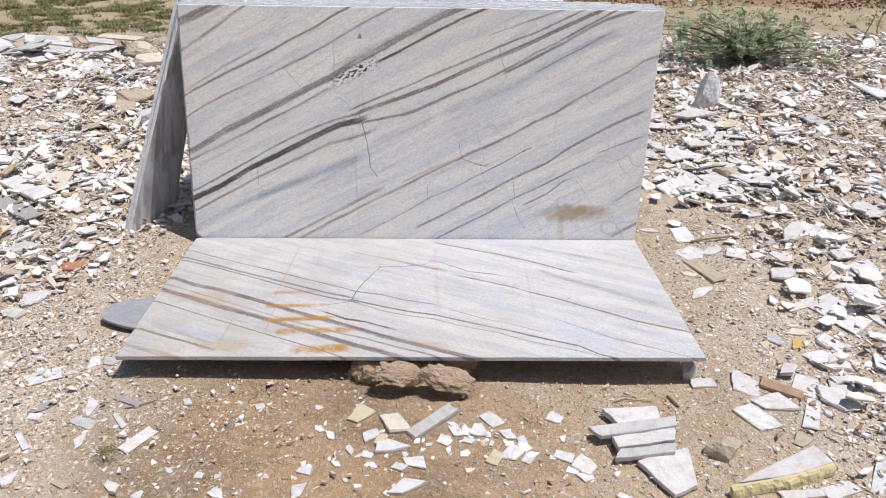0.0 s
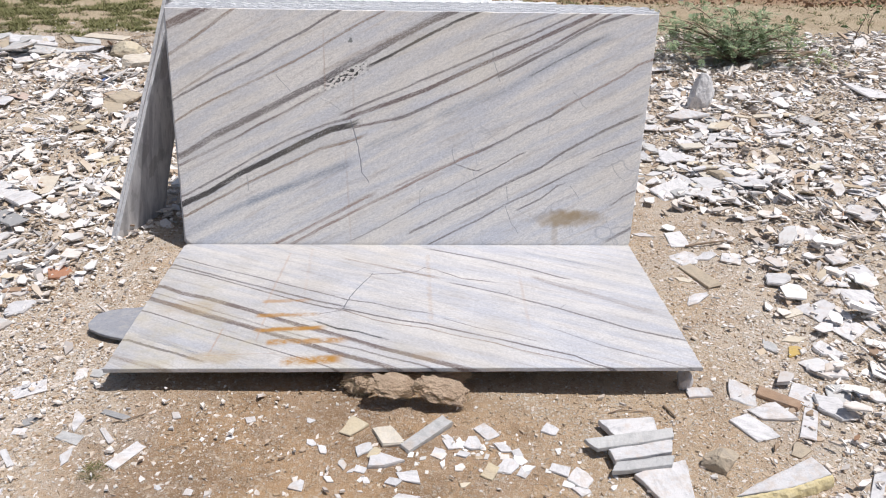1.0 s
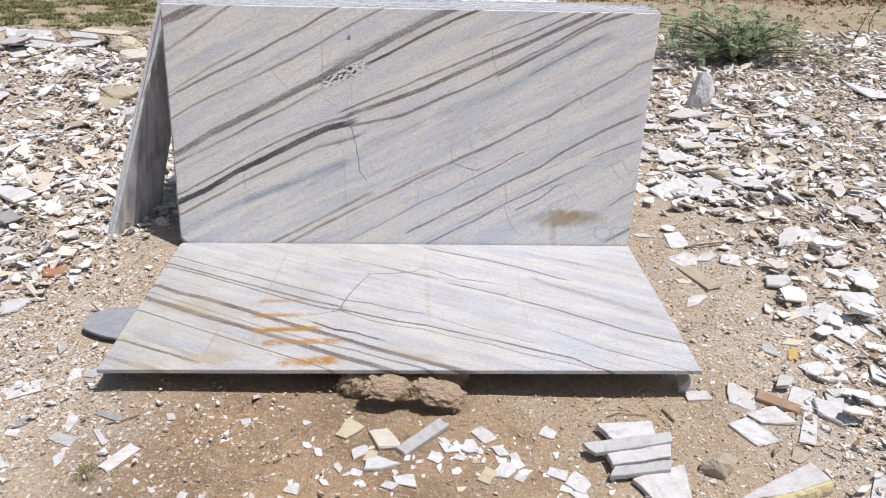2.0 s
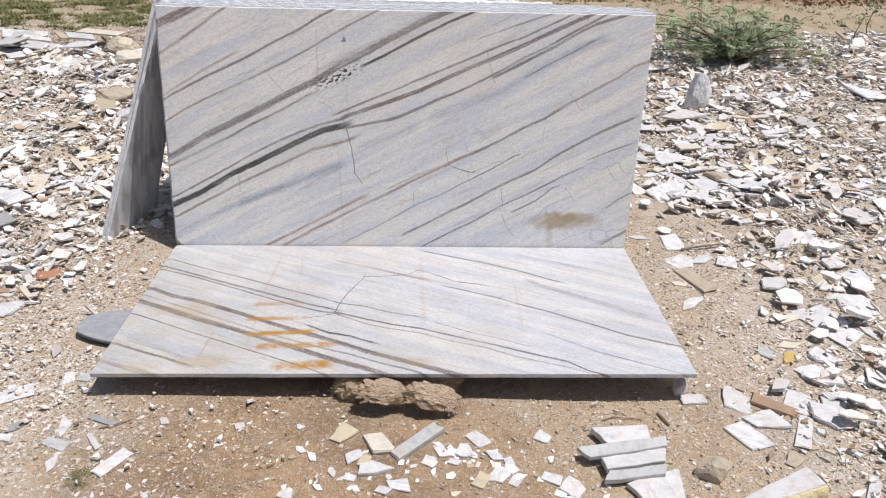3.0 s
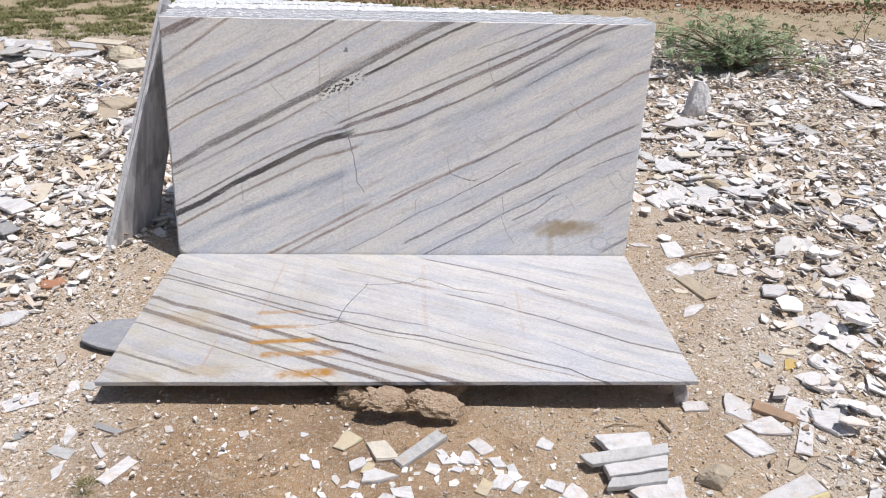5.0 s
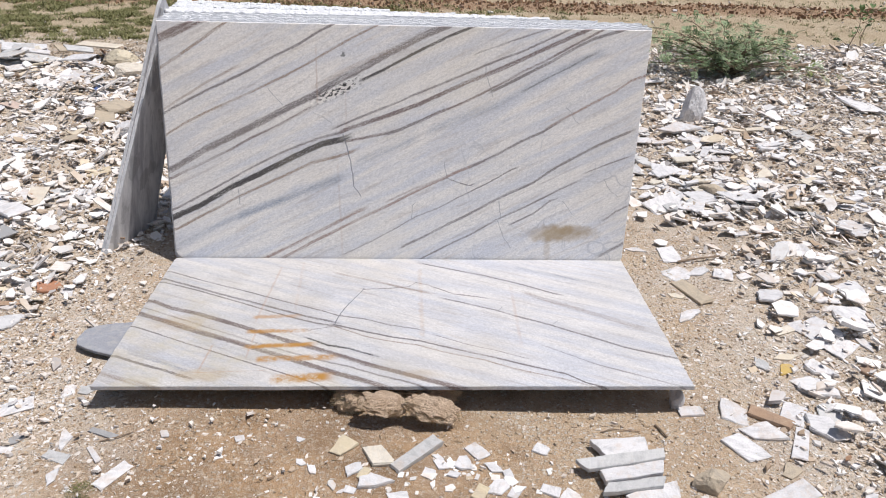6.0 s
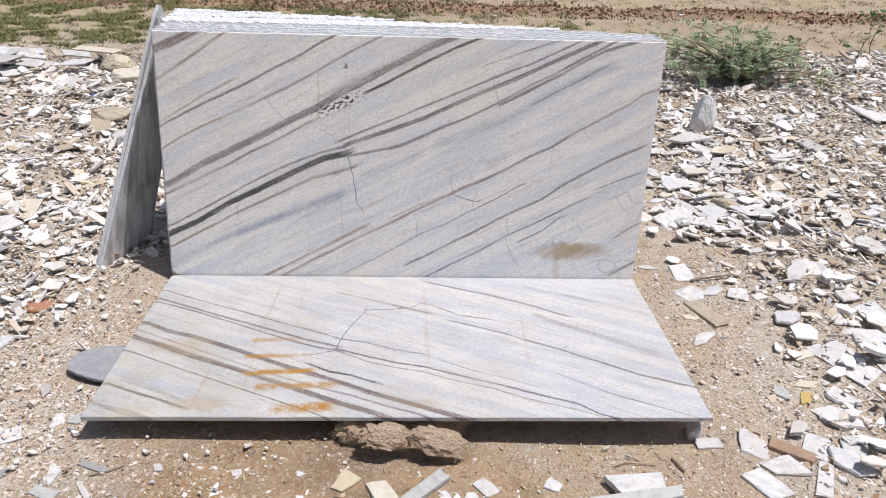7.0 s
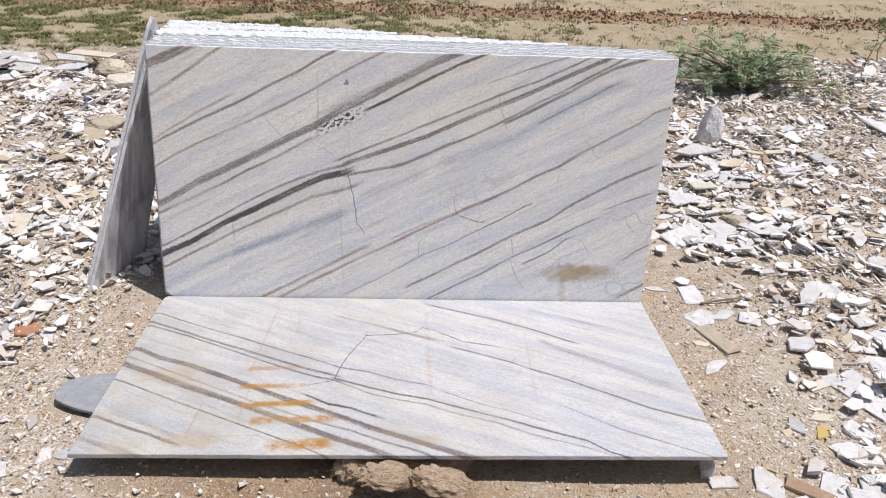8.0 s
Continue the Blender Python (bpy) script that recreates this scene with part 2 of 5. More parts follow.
def veined_marble(name, veins, cracks, spotted, gain):
    """The pattern of a sawn face over (u, v) in metres."""
    g = Graph(name, True)
    g.tree.interface.new_socket("Color", in_out="OUTPUT", socket_type="NodeSocketColor")
    g.tree.interface.new_socket("Grain", in_out="OUTPUT", socket_type="NodeSocketFloat")
    uv = g.node("UVMap").outputs[0]
    sep = g.node("SeparateXYZ", Vector=uv)
    u, v0 = sep.outputs[0], sep.outputs[1]
    along = g.stretch(uv, -27, (1.4, 13, 1))
    along_fine = g.stretch(uv, -27, (5, 60, 1))
    wob = g.noise(uv, 9, 4, 0.6)
    wob2 = g.noise(uv, 130, 3, 0.7)
    v = g.math("ADD", v0, g.math("MULTIPLY", g.math("SUBTRACT", wob, 0.5), 0.007))
    v = g.math("ADD", v, g.math("MULTIPLY", g.math("SUBTRACT", wob2, 0.5), 0.009))
    us = g.math("DIVIDE", u, 2.2)
    grain = g.noise(uv, 150, 5, 0.8)
    coarse = g.noise(g.stretch(uv, -27, (60, 110, 1)), 1.0, 4, 0.7)
    streak = g.noise(along_fine, 1.6, 4, 0.65)
    band = g.noise(along, 1.3, 3, 0.5, 0.25)
    patch = g.noise(uv, 2.3, 3, 0.5)
    col = g.mix(g.smooth(band, 0.36, 0.66), (0.86, 0.825, 0.79), (0.69, 0.697, 0.74))
    col = g.mix(g.smooth(patch, 0.45, 0.72, 0, 0.5), col, (0.79, 0.755, 0.715))
    col = g.mix(g.smooth(streak, 0.5, 0.78, 0, 0.28), col, (0.46, 0.455, 0.47))
    col = g.mix(g.smooth(g.noise(along, 2.9, 4, 0.6, 0.2), 0.52, 0.72, 0, 0.5), col, (0.54, 0.485, 0.45))
    hair = g.noise(g.stretch(uv, -27, (1.1, 52, 1)), 1.0, 3, 0.6, 0.3)
    col = g.mix(g.math("MULTIPLY", g.smooth(hair, 0.57, 0.7, 0, 0.35), g.smooth(patch, 0.36, 0.6)), col, (0.42, 0.36, 0.34))
    hair2 = g.noise(g.stretch(uv, -26, (1.6, 95, 1)), 1.3, 3, 0.6, 0.2)
    col = g.mix(g.smooth(hair2, 0.6, 0.74, 0, 0.22), col, (0.40, 0.38, 0.385))
    fine = g.noise(along_fine, 0.8, 5, 0.7)
    crystal = g.noise(g.stretch(uv, -27, (110, 190, 1)), 1.0, 4, 0.8)
    speck = g.smooth(crystal, 0.4, 0.58, 0.55, 1.5)
    mottle = g.noise(g.stretch(uv, -27, (22, 42, 1)), 1.0, 5, 0.7)
    col = g.mix(g.smooth(mottle, 0.5, 0.7, 0, 0.32), col, (0.54, 0.545, 0.585))
    col = g.mix(g.smooth(mottle, 0.5, 0.32, 0, 0.32), col, (0.85, 0.825, 0.80))
    frayed = g.math("MULTIPLY", g.math("SUBTRACT", g.noise(g.stretch(uv, -27, (45, 190, 1)), 1.0, 4, 0.75), 0.5), 1.7)
    breakup = g.smooth(g.noise(along, 3.2, 4, 0.65), 0.3, 0.55, 0.75, 1.25)
    ribs = g.smooth(fine, 0.36, 0.62, 0.62 * gain, 1.35 * gain)
    fac = None
    for half, strength, key, *course in veins:
        course = sorted(course)
        first, last = course[0], course[-1]
        stops = [(max(0.0, first[0] - 0.03) / 2.2, (first[1] - 0.014 * (first[0] > 0.03),) * 3 + (0.0 if first[0] > 0.05 else strength,))]
        stops += [(p[0] / 2.2, (p[1],) * 3 + (strength,)) for p in course]
        stops += [(min(2.19, last[0] + 0.05) / 2.2, (last[1] + 0.022,) * 3 + (0.0,))]
        if last[1] > 1.0 and len(course) > 1:
            rise = (last[1] - course[-2][1]) / (last[0] - course[-2][0])
            end = last[0] + (1.13 - last[1]) / rise
            stops = stops[:-1] + [(end / 2.2, (1.13,) * 3 + (strength,)), ((end + 0.01) / 2.2, (1.14,) * 3 + (0.0,))]
        line = g.ramp(us if fac is None else g.math("ADD", us, g.math("MULTIPLY", fac, 1e-7)), stops)
        off = g.math("ABSOLUTE", g.math("SUBTRACT", v, line.outputs[0]))
        off = g.math("ADD", off, g.math("MULTIPLY", frayed, half * 0.8))
        fac = g.smooth(off, half * (0.2 if key == "u" else 0.6), half * (1.8 if key == "u" else 1.3), 1.0, 0.0)
        fac = g.math("MULTIPLY", fac, line.outputs[1])
        fac = g.math("MULTIPLY", g.math("MULTIPLY", g.math("MULTIPLY", fac, ribs), speck), breakup, True)
        col = g.mix(fac, col, VEIN_COLORS[key])
        if half > 0.006 and key in "mgk":
            # pale calcite that runs along the dark veins
            side = g.math("ABSOLUTE", g.math("SUBTRACT", g.math("ADD", v, half * 2.6), line.outputs[0]))
            pale = g.math("MULTIPLY", g.smooth(side, half * 0.4, half * 2.0, 0.5, 0.0), line.outputs[1])
            col = g.mix(pale, col, (0.79, 0.755, 0.705))
    # hairline cracks
    for course in cracks:
        course = sorted(course, key=lambda p: p[1])
        ends = course[0][1], course[-1][1]
        stops = [((ends[0] - 0.006) / 1.2, (course[0][0] / 2.2,) * 3 + (0.0,))]
        stops += [(p[1] / 1.2, (p[0] / 2.2,) * 3 + (0.8,)) for p in course]
        stops += [((ends[1] + 0.006) / 1.2, (course[-1][0] / 2.2,) * 3 + (0.0,))]
        line = g.ramp(g.math("ADD", g.math("DIVIDE", v0, 1.2), g.math("MULTIPLY", fac, 1e-7)), stops)
        uw = g.math("ADD", u, g.math("MULTIPLY", g.math("SUBTRACT", g.noise(uv, 28, 3), 0.5), 0.014))
        off = g.math("ABSOLUTE", g.math("SUBTRACT", uw, g.math("MULTIPLY", line.outputs[0], 2.2)))
        width = 0.0028 if course[-1][1] - course[0][1] > 0.25 else 0.0022
        fac = g.math("MULTIPLY", g.smooth(off, width * 0.4, width * 1.3, 1.0, 0.0), line.outputs[1])
        if width < 0.0025:
            fac = g.math("MULTIPLY", fac, 0.6)
        col = g.mix(fac, col, (0.17, 0.18, 0.21))
    shade = g.math("ADD", g.smooth(grain, 0.32, 0.68, 0.83, 1.1), g.smooth(coarse, 0.3, 0.7, -0.1, 0.1))
    col = g.mix(1.0, col, g.node("CombineXYZ", X=shade, Y=shade, Z=shade).outputs[0], "MULTIPLY")
    dark_specks = g.smooth(g.noise(g.stretch(uv, -27, (40, 90, 1)), 1.0, 5, 0.8), 0.66, 0.74, 0, 0.5)
    col = g.mix(dark_specks, col, (0.30, 0.29, 0.30))
    # fine network of grey seams
    if spotted:
        cell = g.node("TexVoronoi", Vector=g.mix(0.12, uv, g.node("TexNoise", Vector=uv, Scale=6.0).outputs["Color"]), Scale=5.5)
        cell.feature = "DISTANCE_TO_EDGE"
        there = g.math("MULTIPLY", g.smooth(u, 1.1, 1.45), g.smooth(v0, 0.75, 0.5))
        seam = g.math("MULTIPLY", g.smooth(cell.outputs["Distance"], 0.0, 0.016, 0.5, 0.0), g.math("MULTIPLY", there, g.smooth(g.noise(uv, 4.1), 0.45, 0.58)))
        col = g.mix(seam, col, (0.40, 0.41, 0.45))
    # cluster of black specks on the broad vein, and one dark round inclusion
    if spotted:
        spots = g.noise(g.stretch(uv, -20, (56, 84, 1)), 1.0, 3, 0.6)
        du = g.smooth(g.math("ABSOLUTE", g.math("SUBTRACT", u, 0.765)), 0.05, 0.13, 1.0, 0.0)
        dv = g.math("SUBTRACT", v0, g.math("ADD", 0.455, g.math("MULTIPLY", u, 0.44)))
        dv = g.smooth(g.math("ABSOLUTE", dv), 0.014, 0.042, 1.0, 0.0)
        fac = g.math("MULTIPLY", g.math("MULTIPLY", du, dv), g.smooth(spots, 0.52, 0.55, 0.0, 1.0))
        col = g.mix(g.math("MULTIPLY", fac, 0.97), col, (0.03, 0.03, 0.033))
        ring = g.node("VectorMath", Vector=g.mix(0.03, uv, g.node("TexNoise", Vector=uv, Scale=70.0, Detail=3.0).outputs["Color"]))
        ring.operation = "DISTANCE"
        ring.inputs[1].default_value = (0.783, 0.929, 0.015)
        col = g.mix(g.smooth(ring.outputs["Value"], 0.006, 0.013, 0.75, 0.0), col, (0.09, 0.1, 0.1))
    g.put(g.out.inputs[0], col)
    g.put(g.out.inputs[1], grain)
    return g.tree


UPRIGHT_PATTERN = veined_marble("upright_marble", VEINS, CRACKS, True, 1.3)
FLAT_PATTERN = veined_marble("flat_marble", FLAT_VEINS, FLAT_CRACKS, False, 1.3)


def sawn_face(name, pattern, strokes, blots, warmth, sun_dim):
    """A sawn face of the book-matched pair with its own rust marks: strokes (u0, v0, u1, v1, half width, strength), blots (u, v, ru, rv, strength)."""
    g = Graph(name)
    pat = g.tree.nodes.new("ShaderNodeGroup")
    pat.node_tree = pattern
    col = pat.outputs[0]
    uv = g.node("UVMap").outputs[0]
    sep = g.node("SeparateXYZ", Vector=uv)
    u, v = sep.outputs[0], sep.outputs[1]
    ragged = g.noise(uv, 26, 4, 0.65)
    broad = g.noise(uv, 7, 3)
    col = g.mix(g.smooth(g.noise(uv, 1.7, 3), 0.46, 0.7, 0, warmth), col, (0.70, 0.60, 0.44))
    # face colour darkened to hold back its sunlit brightness, less to the right
    col = g.mix(g.smooth(g.noise(uv, 3.5, 5, 0.7), 0.3, 0.62, sun_dim * 0.8, sun_dim), col, g.mix(g.smooth(u, 0.3, 1.7), (0.425, 0.427, 0.442), (0.54, 0.55, 0.59)), "MULTIPLY")
    if sun_dim > 0.2:
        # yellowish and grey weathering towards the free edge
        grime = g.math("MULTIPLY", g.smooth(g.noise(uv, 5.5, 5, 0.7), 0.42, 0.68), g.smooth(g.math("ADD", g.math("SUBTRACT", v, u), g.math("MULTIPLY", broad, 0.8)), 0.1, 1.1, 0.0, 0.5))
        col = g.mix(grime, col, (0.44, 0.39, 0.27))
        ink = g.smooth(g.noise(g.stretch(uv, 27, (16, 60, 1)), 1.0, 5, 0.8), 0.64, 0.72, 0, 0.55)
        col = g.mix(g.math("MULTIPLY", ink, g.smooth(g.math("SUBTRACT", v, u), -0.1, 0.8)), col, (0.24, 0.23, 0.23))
    shift = g.math("MULTIPLY", g.math("SUBTRACT", ragged, 0.5), 0.03)
    for u0, v0, u1, v1, half, strength in strokes:
        if abs(u1 - u0) > abs(v1 - v0):
            a, b, lo, hi = u, v, u0, u1
            slope, at = (v1 - v0) / (u1 - u0), v0
        else:
            a, b, lo, hi = v, u, min(v0, v1), max(v0, v1)
            slope, at = (u1 - u0) / (v1 - v0), (u0 if v0 < v1 else u1)
        mid = g.math("ADD", g.math("MULTIPLY", g.math("SUBTRACT", a, lo), slope), at)
        off = g.math("ABSOLUTE", g.math("ADD", g.math("SUBTRACT", b, mid), shift if half > 0.008 else g.math("MULTIPLY", shift, 0.3)))
        inside = g.math("MULTIPLY", g.smooth(a, lo - 0.012, lo + 0.012), g.smooth(a, hi - 0.03, hi + 0.03, 1, 0))
        fac = g.math("MULTIPLY", g.math("MULTIPLY", g.smooth(off, half * 0.3, half * 1.3, 1, 0), inside), g.smooth(g.math("ADD", g.math("MULTIPLY", broad, 0.5), g.math("MULTIPLY", g.noise(uv, 48, 4, 0.7), 0.5)), 0.38, 0.56, strength * 0.2, strength))
        col = g.mix(fac, col, (0.37, 0.185, 0.035) if half > 0.008 else (0.40, 0.25, 0.17))
    for bu, bv, ru, rv, strength in blots:
        d = g.math("ADD", g.math("POWER", g.math("DIVIDE", g.math("SUBTRACT", u, bu), ru), 2.0), g.math("POWER", g.math("DIVIDE", g.math("SUBTRACT", v, bv), rv), 2.0))
        d = g.math("ADD", d, g.math("MULTIPLY", g.math("SUBTRACT", ragged, 0.5), 1.6))
        fac = g.math("MULTIPLY", g.smooth(d, 0.1, 1.1, 1, 0), g.smooth(broad, 0.3, 0.62, strength * 0.35, strength))
        col = g.mix(fac, col, (0.36, 0.25, 0.12))
    dust = g.smooth(g.noise(uv, 13, 5, 0.7), 0.55, 0.8, 0, 0.18)
    col = g.mix(dust, col, (0.62, 0.56, 0.47))
    height = g.math("ADD", pat.outputs[1], g.math("MULTIPLY", g.noise(uv, 60, 2), 0.5))
    return g.finish(col, 0.6, g.bump(height, 0.15, 0.002), Specular_IOR_Level=0.35)


def marble(name, white, grey, dirt, veins=0.65, amount=0.36):
    """Broken marble: a tone of its own for each piece, grey streaks, soil in the hollows."""
    g = Graph(name)
    where = g.node("NewGeometry").outputs["Position"]
    rnd = g.node("ObjectInfo").outputs["Random"]
    turn = g.node("VectorRotate", Vector=where, Angle=g.math("MULTIPLY", rnd, 40.0))
    turn.rotation_type = "Z_AXIS"
    flow = g.stretch(turn.outputs[0], 0, (6, 38, 20))
    streak = g.noise(flow, 1.2, 4, 0.6, 0.4)
    col = g.mix(g.smooth(rnd, 0.0, 1.0), white, tuple(0.5 * a + 0.5 * b for a, b in zip(white, grey)))
    col = g.mix(g.smooth(streak, 0.48, 0.75, 0, veins), col, grey)
    fine = g.noise(where, 120, 4, 0.7)
    col = g.mix(g.smooth(fine, 0.5, 0.75, 0, 0.4), col, tuple(0.7 * a for a in white))
    worn = g.noise(g.stretch(turn.outputs[0], 0, (14, 30, 30)), 1.0, 5, 0.75)
    col = g.mix(g.smooth(worn, 0.46, 0.7, 0, 0.55), col, tuple(0.6 * a + 0.05 for a in grey))
    col = g.mix(g.smooth(g.noise(where, 60, 4, 0.75), 0.56, 0.72, 0, 0.5), col, tuple(min(0.8, 1.15 * a) for a in white))
    soil = g.math("ADD", g.noise(where, 24, 4, 0.65), g.math("MULTIPLY", g.math("SUBTRACT", g.math("FRACT", g.math("MULTIPLY", rnd, 7.31)), 0.5), 0.25))
    col = g.mix(g.smooth(soil, 0.5, 0.72, 0, amount), col, dirt)
    return g.finish(col, 0.72, g.bump(g.math("ADD", fine, g.noise(where, 45, 3)), 0.55, 0.006), Specular_IOR_Level=0.3)


SOIL = (0.52, 0.395, 0.295)
STONE = {
    "w": marble("white_marble", (0.72, 0.70, 0.70), (0.49, 0.485, 0.50), SOIL),
    "g": marble("grey_marble", (0.58, 0.57, 0.56), (0.40, 0.40, 0.405), SOIL, 0.8),
    "d": marble("slate_grey_stone", (0.28, 0.275, 0.275), (0.42, 0.42, 0.425), SOIL, 0.6),
    "c": marble("cream_marble", (0.66, 0.58, 0.46), (0.66, 0.62, 0.56), SOIL),
    "y": marble("yellow_stone", (0.57, 0.48, 0.33), (0.62, 0.56, 0.45), SOIL),
    "q": marble("yellow_crust", (0.58, 0.47, 0.23), (0.70, 0.63, 0.45), SOIL, 0.5, 0.2),
    "o": marble("ochre_stone", (0.55, 0.39, 0.13), (0.62, 0.48, 0.22), SOIL),
    "t": marble("tan_stone", (0.48, 0.40, 0.30), (0.40, 0.345, 0.28), SOIL),
    "b": marble("brown_stone", (0.36, 0.24, 0.16), (0.28, 0.20, 0.15), SOIL),
    "p": marble("pinkish_stone", (0.60, 0.46, 0.38), (0.52, 0.42, 0.38), SOIL),
    "r": marble("fired_brick", (0.46, 0.22, 0.125), (0.38, 0.2, 0.13), SOIL),
}
LABELS = {
    "w": "broken white marble offcut lying on the gravel", "g": "grey-streaked marble offcut lying on the gravel",
    "d": "dark slate-grey stone fragment among the rubble", "c": "cream-coloured marble offcut lying on the rubble",
    "y": "yellowish sandstone-like chip lying on the soil", "o": "ochre-stained stone chip among white rubble",
    "t": "tan weathered stone lying on the ground", "b": "brown stone strip lying among marble chips",
    "p": "pinkish stone fragment among white rubble", "r": "broken reddish-brown brick piece on the rubble",
}


def rubble_material(name, tones, dirt_amount):
    """Loose stones of many tones, one tone an island."""
    g = Graph(name)
    geo = g.node("NewGeometry")
    rnd, where = geo.outputs["Random Per Island"], geo.outputs["Position"]
    col = g.ramp(rnd, tones, "CONSTANT").outputs[0]
    fine = g.noise(where, 90, 4, 0.7)
    turn = g.node("VectorRotate", Vector=where, Angle=g.math("MULTIPLY", rnd, 60.0))
    turn.rotation_type = "Z_AXIS"
    streak = g.noise(g.stretch(turn.outputs[0], 0, (6, 40, 20)), 1.2, 3, 0.6)
    col = g.mix(g.smooth(streak, 0.5, 0.75, 0, 0.35), col, (0.52, 0.52, 0.53))
    col = g.mix(g.smooth(fine, 0.48, 0.8, 0, 0.3), col, (0.50, 0.43, 0.34))
    soil = g.noise(where, 18, 4, 0.65)
    col = g.mix(g.smooth(soil, 0.46, 0.7, 0, dirt_amount), col, SOIL)
    return g.finish(col, 0.8, g.bump(fine, 0.4, 0.004), Specular_IOR_Level=0.25)


TONES = [(0.0, (0.80, 0.765, 0.74)), (0.30, (0.67, 0.61, 0.56)), (0.46, (0.75, 0.69, 0.635)), (0.60, (0.58, 0.545, 0.525)),
         (0.69, (0.60, 0.515, 0.43)), (0.75, (0.47, 0.365, 0.275)), (0.82, (0.40, 0.375, 0.365)), (0.86, (0.58, 0.48, 0.36)),
         (0.88, (0.36, 0.265, 0.185)), (0.93, (0.78, 0.765, 0.76)), (0.995, (0.44, 0.26, 0.16))]
M_RUBBLE = rubble_material("mixed_marble_rubble", TONES, 0.5)
M_PLATES = rubble_material("white_marble_rubble", [(0.0, (0.80, 0.78, 0.765)), (0.4, (0.74, 0.695, 0.655)), (0.6, (0.81, 0.795, 0.785)), (0.78, (0.60, 0.58, 0.565)), (0.86, (0.66, 0.57, 0.44)), (0.94, (0.48, 0.385, 0.28))], 0.4)
M_SLIVERS = rubble_material("pale_slivers", [(0.0, (0.70, 0.65, 0.61)), (0.3, (0.62, 0.56, 0.505)), (0.5, (0.74, 0.70, 0.67)), (0.64, (0.57, 0.54, 0.52)), (0.74, (0.60, 0.51, 0.42)), (0.88, (0.46, 0.36, 0.26))], 0.75)
GRAVEL_TONES = [(0.0, (0.54, 0.44, 0.33)), (0.3, (0.45, 0.335, 0.225)), (0.6, (0.60, 0.53, 0.46)), (0.74, (0.36, 0.26, 0.175)), (0.9, (0.68, 0.64, 0.60))]
M_GRAVEL = rubble_material("mixed_gravel", GRAVEL_TONES, 0.45)


def ground_material():
    g = Graph("dry_stony_soil")
    where = g.node("NewGeometry").outputs["Position"]
    sep = g.node("SeparateXYZ", Vector=where)
    x, y = sep.outputs[0], sep.outputs[1]
    big, mid, fine = g.noise(where, 0.7, 4, 0.6), g.noise(where, 6, 5, 0.65), g.noise(where, 55, 5, 0.75)
    grit = g.noise(where, 260, 2, 0.6)
    soil = g.mix(g.smooth(mid, 0.35, 0.68), (0.57, 0.42, 0.285), (0.47, 0.325, 0.205))
    soil = g.mix(g.smooth(big, 0.4, 0.65, 0, 0.6), soil, (0.58, 0.475, 0.35))
    # reddish damp earth between the chips in front of the slabs
    e = g.math("ADD", g.math("POWER", g.math("DIVIDE", g.math("ADD", x, 0.35), 0.85), 2.0), g.math("POWER", g.math("DIVIDE", g.math("ADD", y, 1.42), 0.5), 2.0))
    e = g.math("ADD", e, g.math("MULTIPLY", g.math("SUBTRACT", mid, 0.5), 2.2))
    damp = g.smooth(e, 0.3, 1.6, 0.92, 0)
    blotch = g.noise(g.stretch(where, 20, (2.2, 3.4, 1)), 1.0, 5, 0.7)
    soil = g.mix(damp, soil, g.mix(g.smooth(blotch, 0.42, 0.6), (0.46, 0.295, 0.165), (0.26, 0.16, 0.088)))
    # darker earth showing in patches among the rubble
    soil = g.mix(g.smooth(g.noise(where, 2.9, 5, 0.65), 0.48, 0.62, 0, 0.65), soil, (0.40, 0.28, 0.19))
    # marble dust trodden into the soil to both sides
    side = g.smooth(g.math("ADD", g.math("ADD", g.math("ABSOLUTE", g.math("SUBTRACT", x, 0.1)), g.smooth(y, -3.4, -2.0, 1.2, 0.0)), g.math("MULTIPLY", g.math("SUBTRACT", g.noise(where, 2.6, 4, 0.65), 0.5), 1.3)), 0.85, 1.45)
    soil = g.mix(g.math("MULTIPLY", side, g.smooth(g.noise(where, 11, 5, 0.7), 0.34, 0.6, 0.1, 0.72)), soil, (0.66, 0.595, 0.53))
    # smooth silty sand beyond the rubble
    far = g.smooth(g.math("ADD", y, g.math("MULTIPLY", g.math("SUBTRACT", mid, 0.5), 1.6)), 4.0, 4.9)
    sand = g.mix(g.smooth(g.noise(where, 2.2, 4, 0.6), 0.35, 0.65), (0.50, 0.405, 0.285), (0.44, 0.345, 0.235))
    soil = g.mix(far, soil, sand)
    # turned-up red earth of the wheel track
    tr = g.math("ABSOLUTE", g.math("SUBTRACT", g.math("ADD", y, g.math("MULTIPLY", g.math("SUBTRACT", mid, 0.5), 0.5)), 6.42))
    soil = g.mix(g.smooth(tr, 0.15, 0.45, 0.85, 0), soil, (0.335, 0.21, 0.13))
    near = g.smooth(far, 0, 1, 1, 0.3)
    clump = g.noise(where, 22, 5, 0.75)
    soil = g.mix(g.math("MULTIPLY", g.smooth(clump, 0.5, 0.66, 0, 0.5), near), soil, (0.29, 0.195, 0.115))
    soil = g.mix(g.math("MULTIPLY", g.smooth(fine, 0.5, 0.66, 0, 0.6), near), soil, (0.62, 0.54, 0.44))
    soil = g.mix(g.math("MULTIPLY", g.smooth(g.noise(where, 95, 4, 0.8), 0.54, 0.66, 0, 0.5), near), soil, (0.25, 0.17, 0.10))
    soil = g.mix(g.math("MULTIPLY", g.smooth(grit, 0.56, 0.68, 0, 0.5), near), soil, (0.66, 0.60, 0.52))
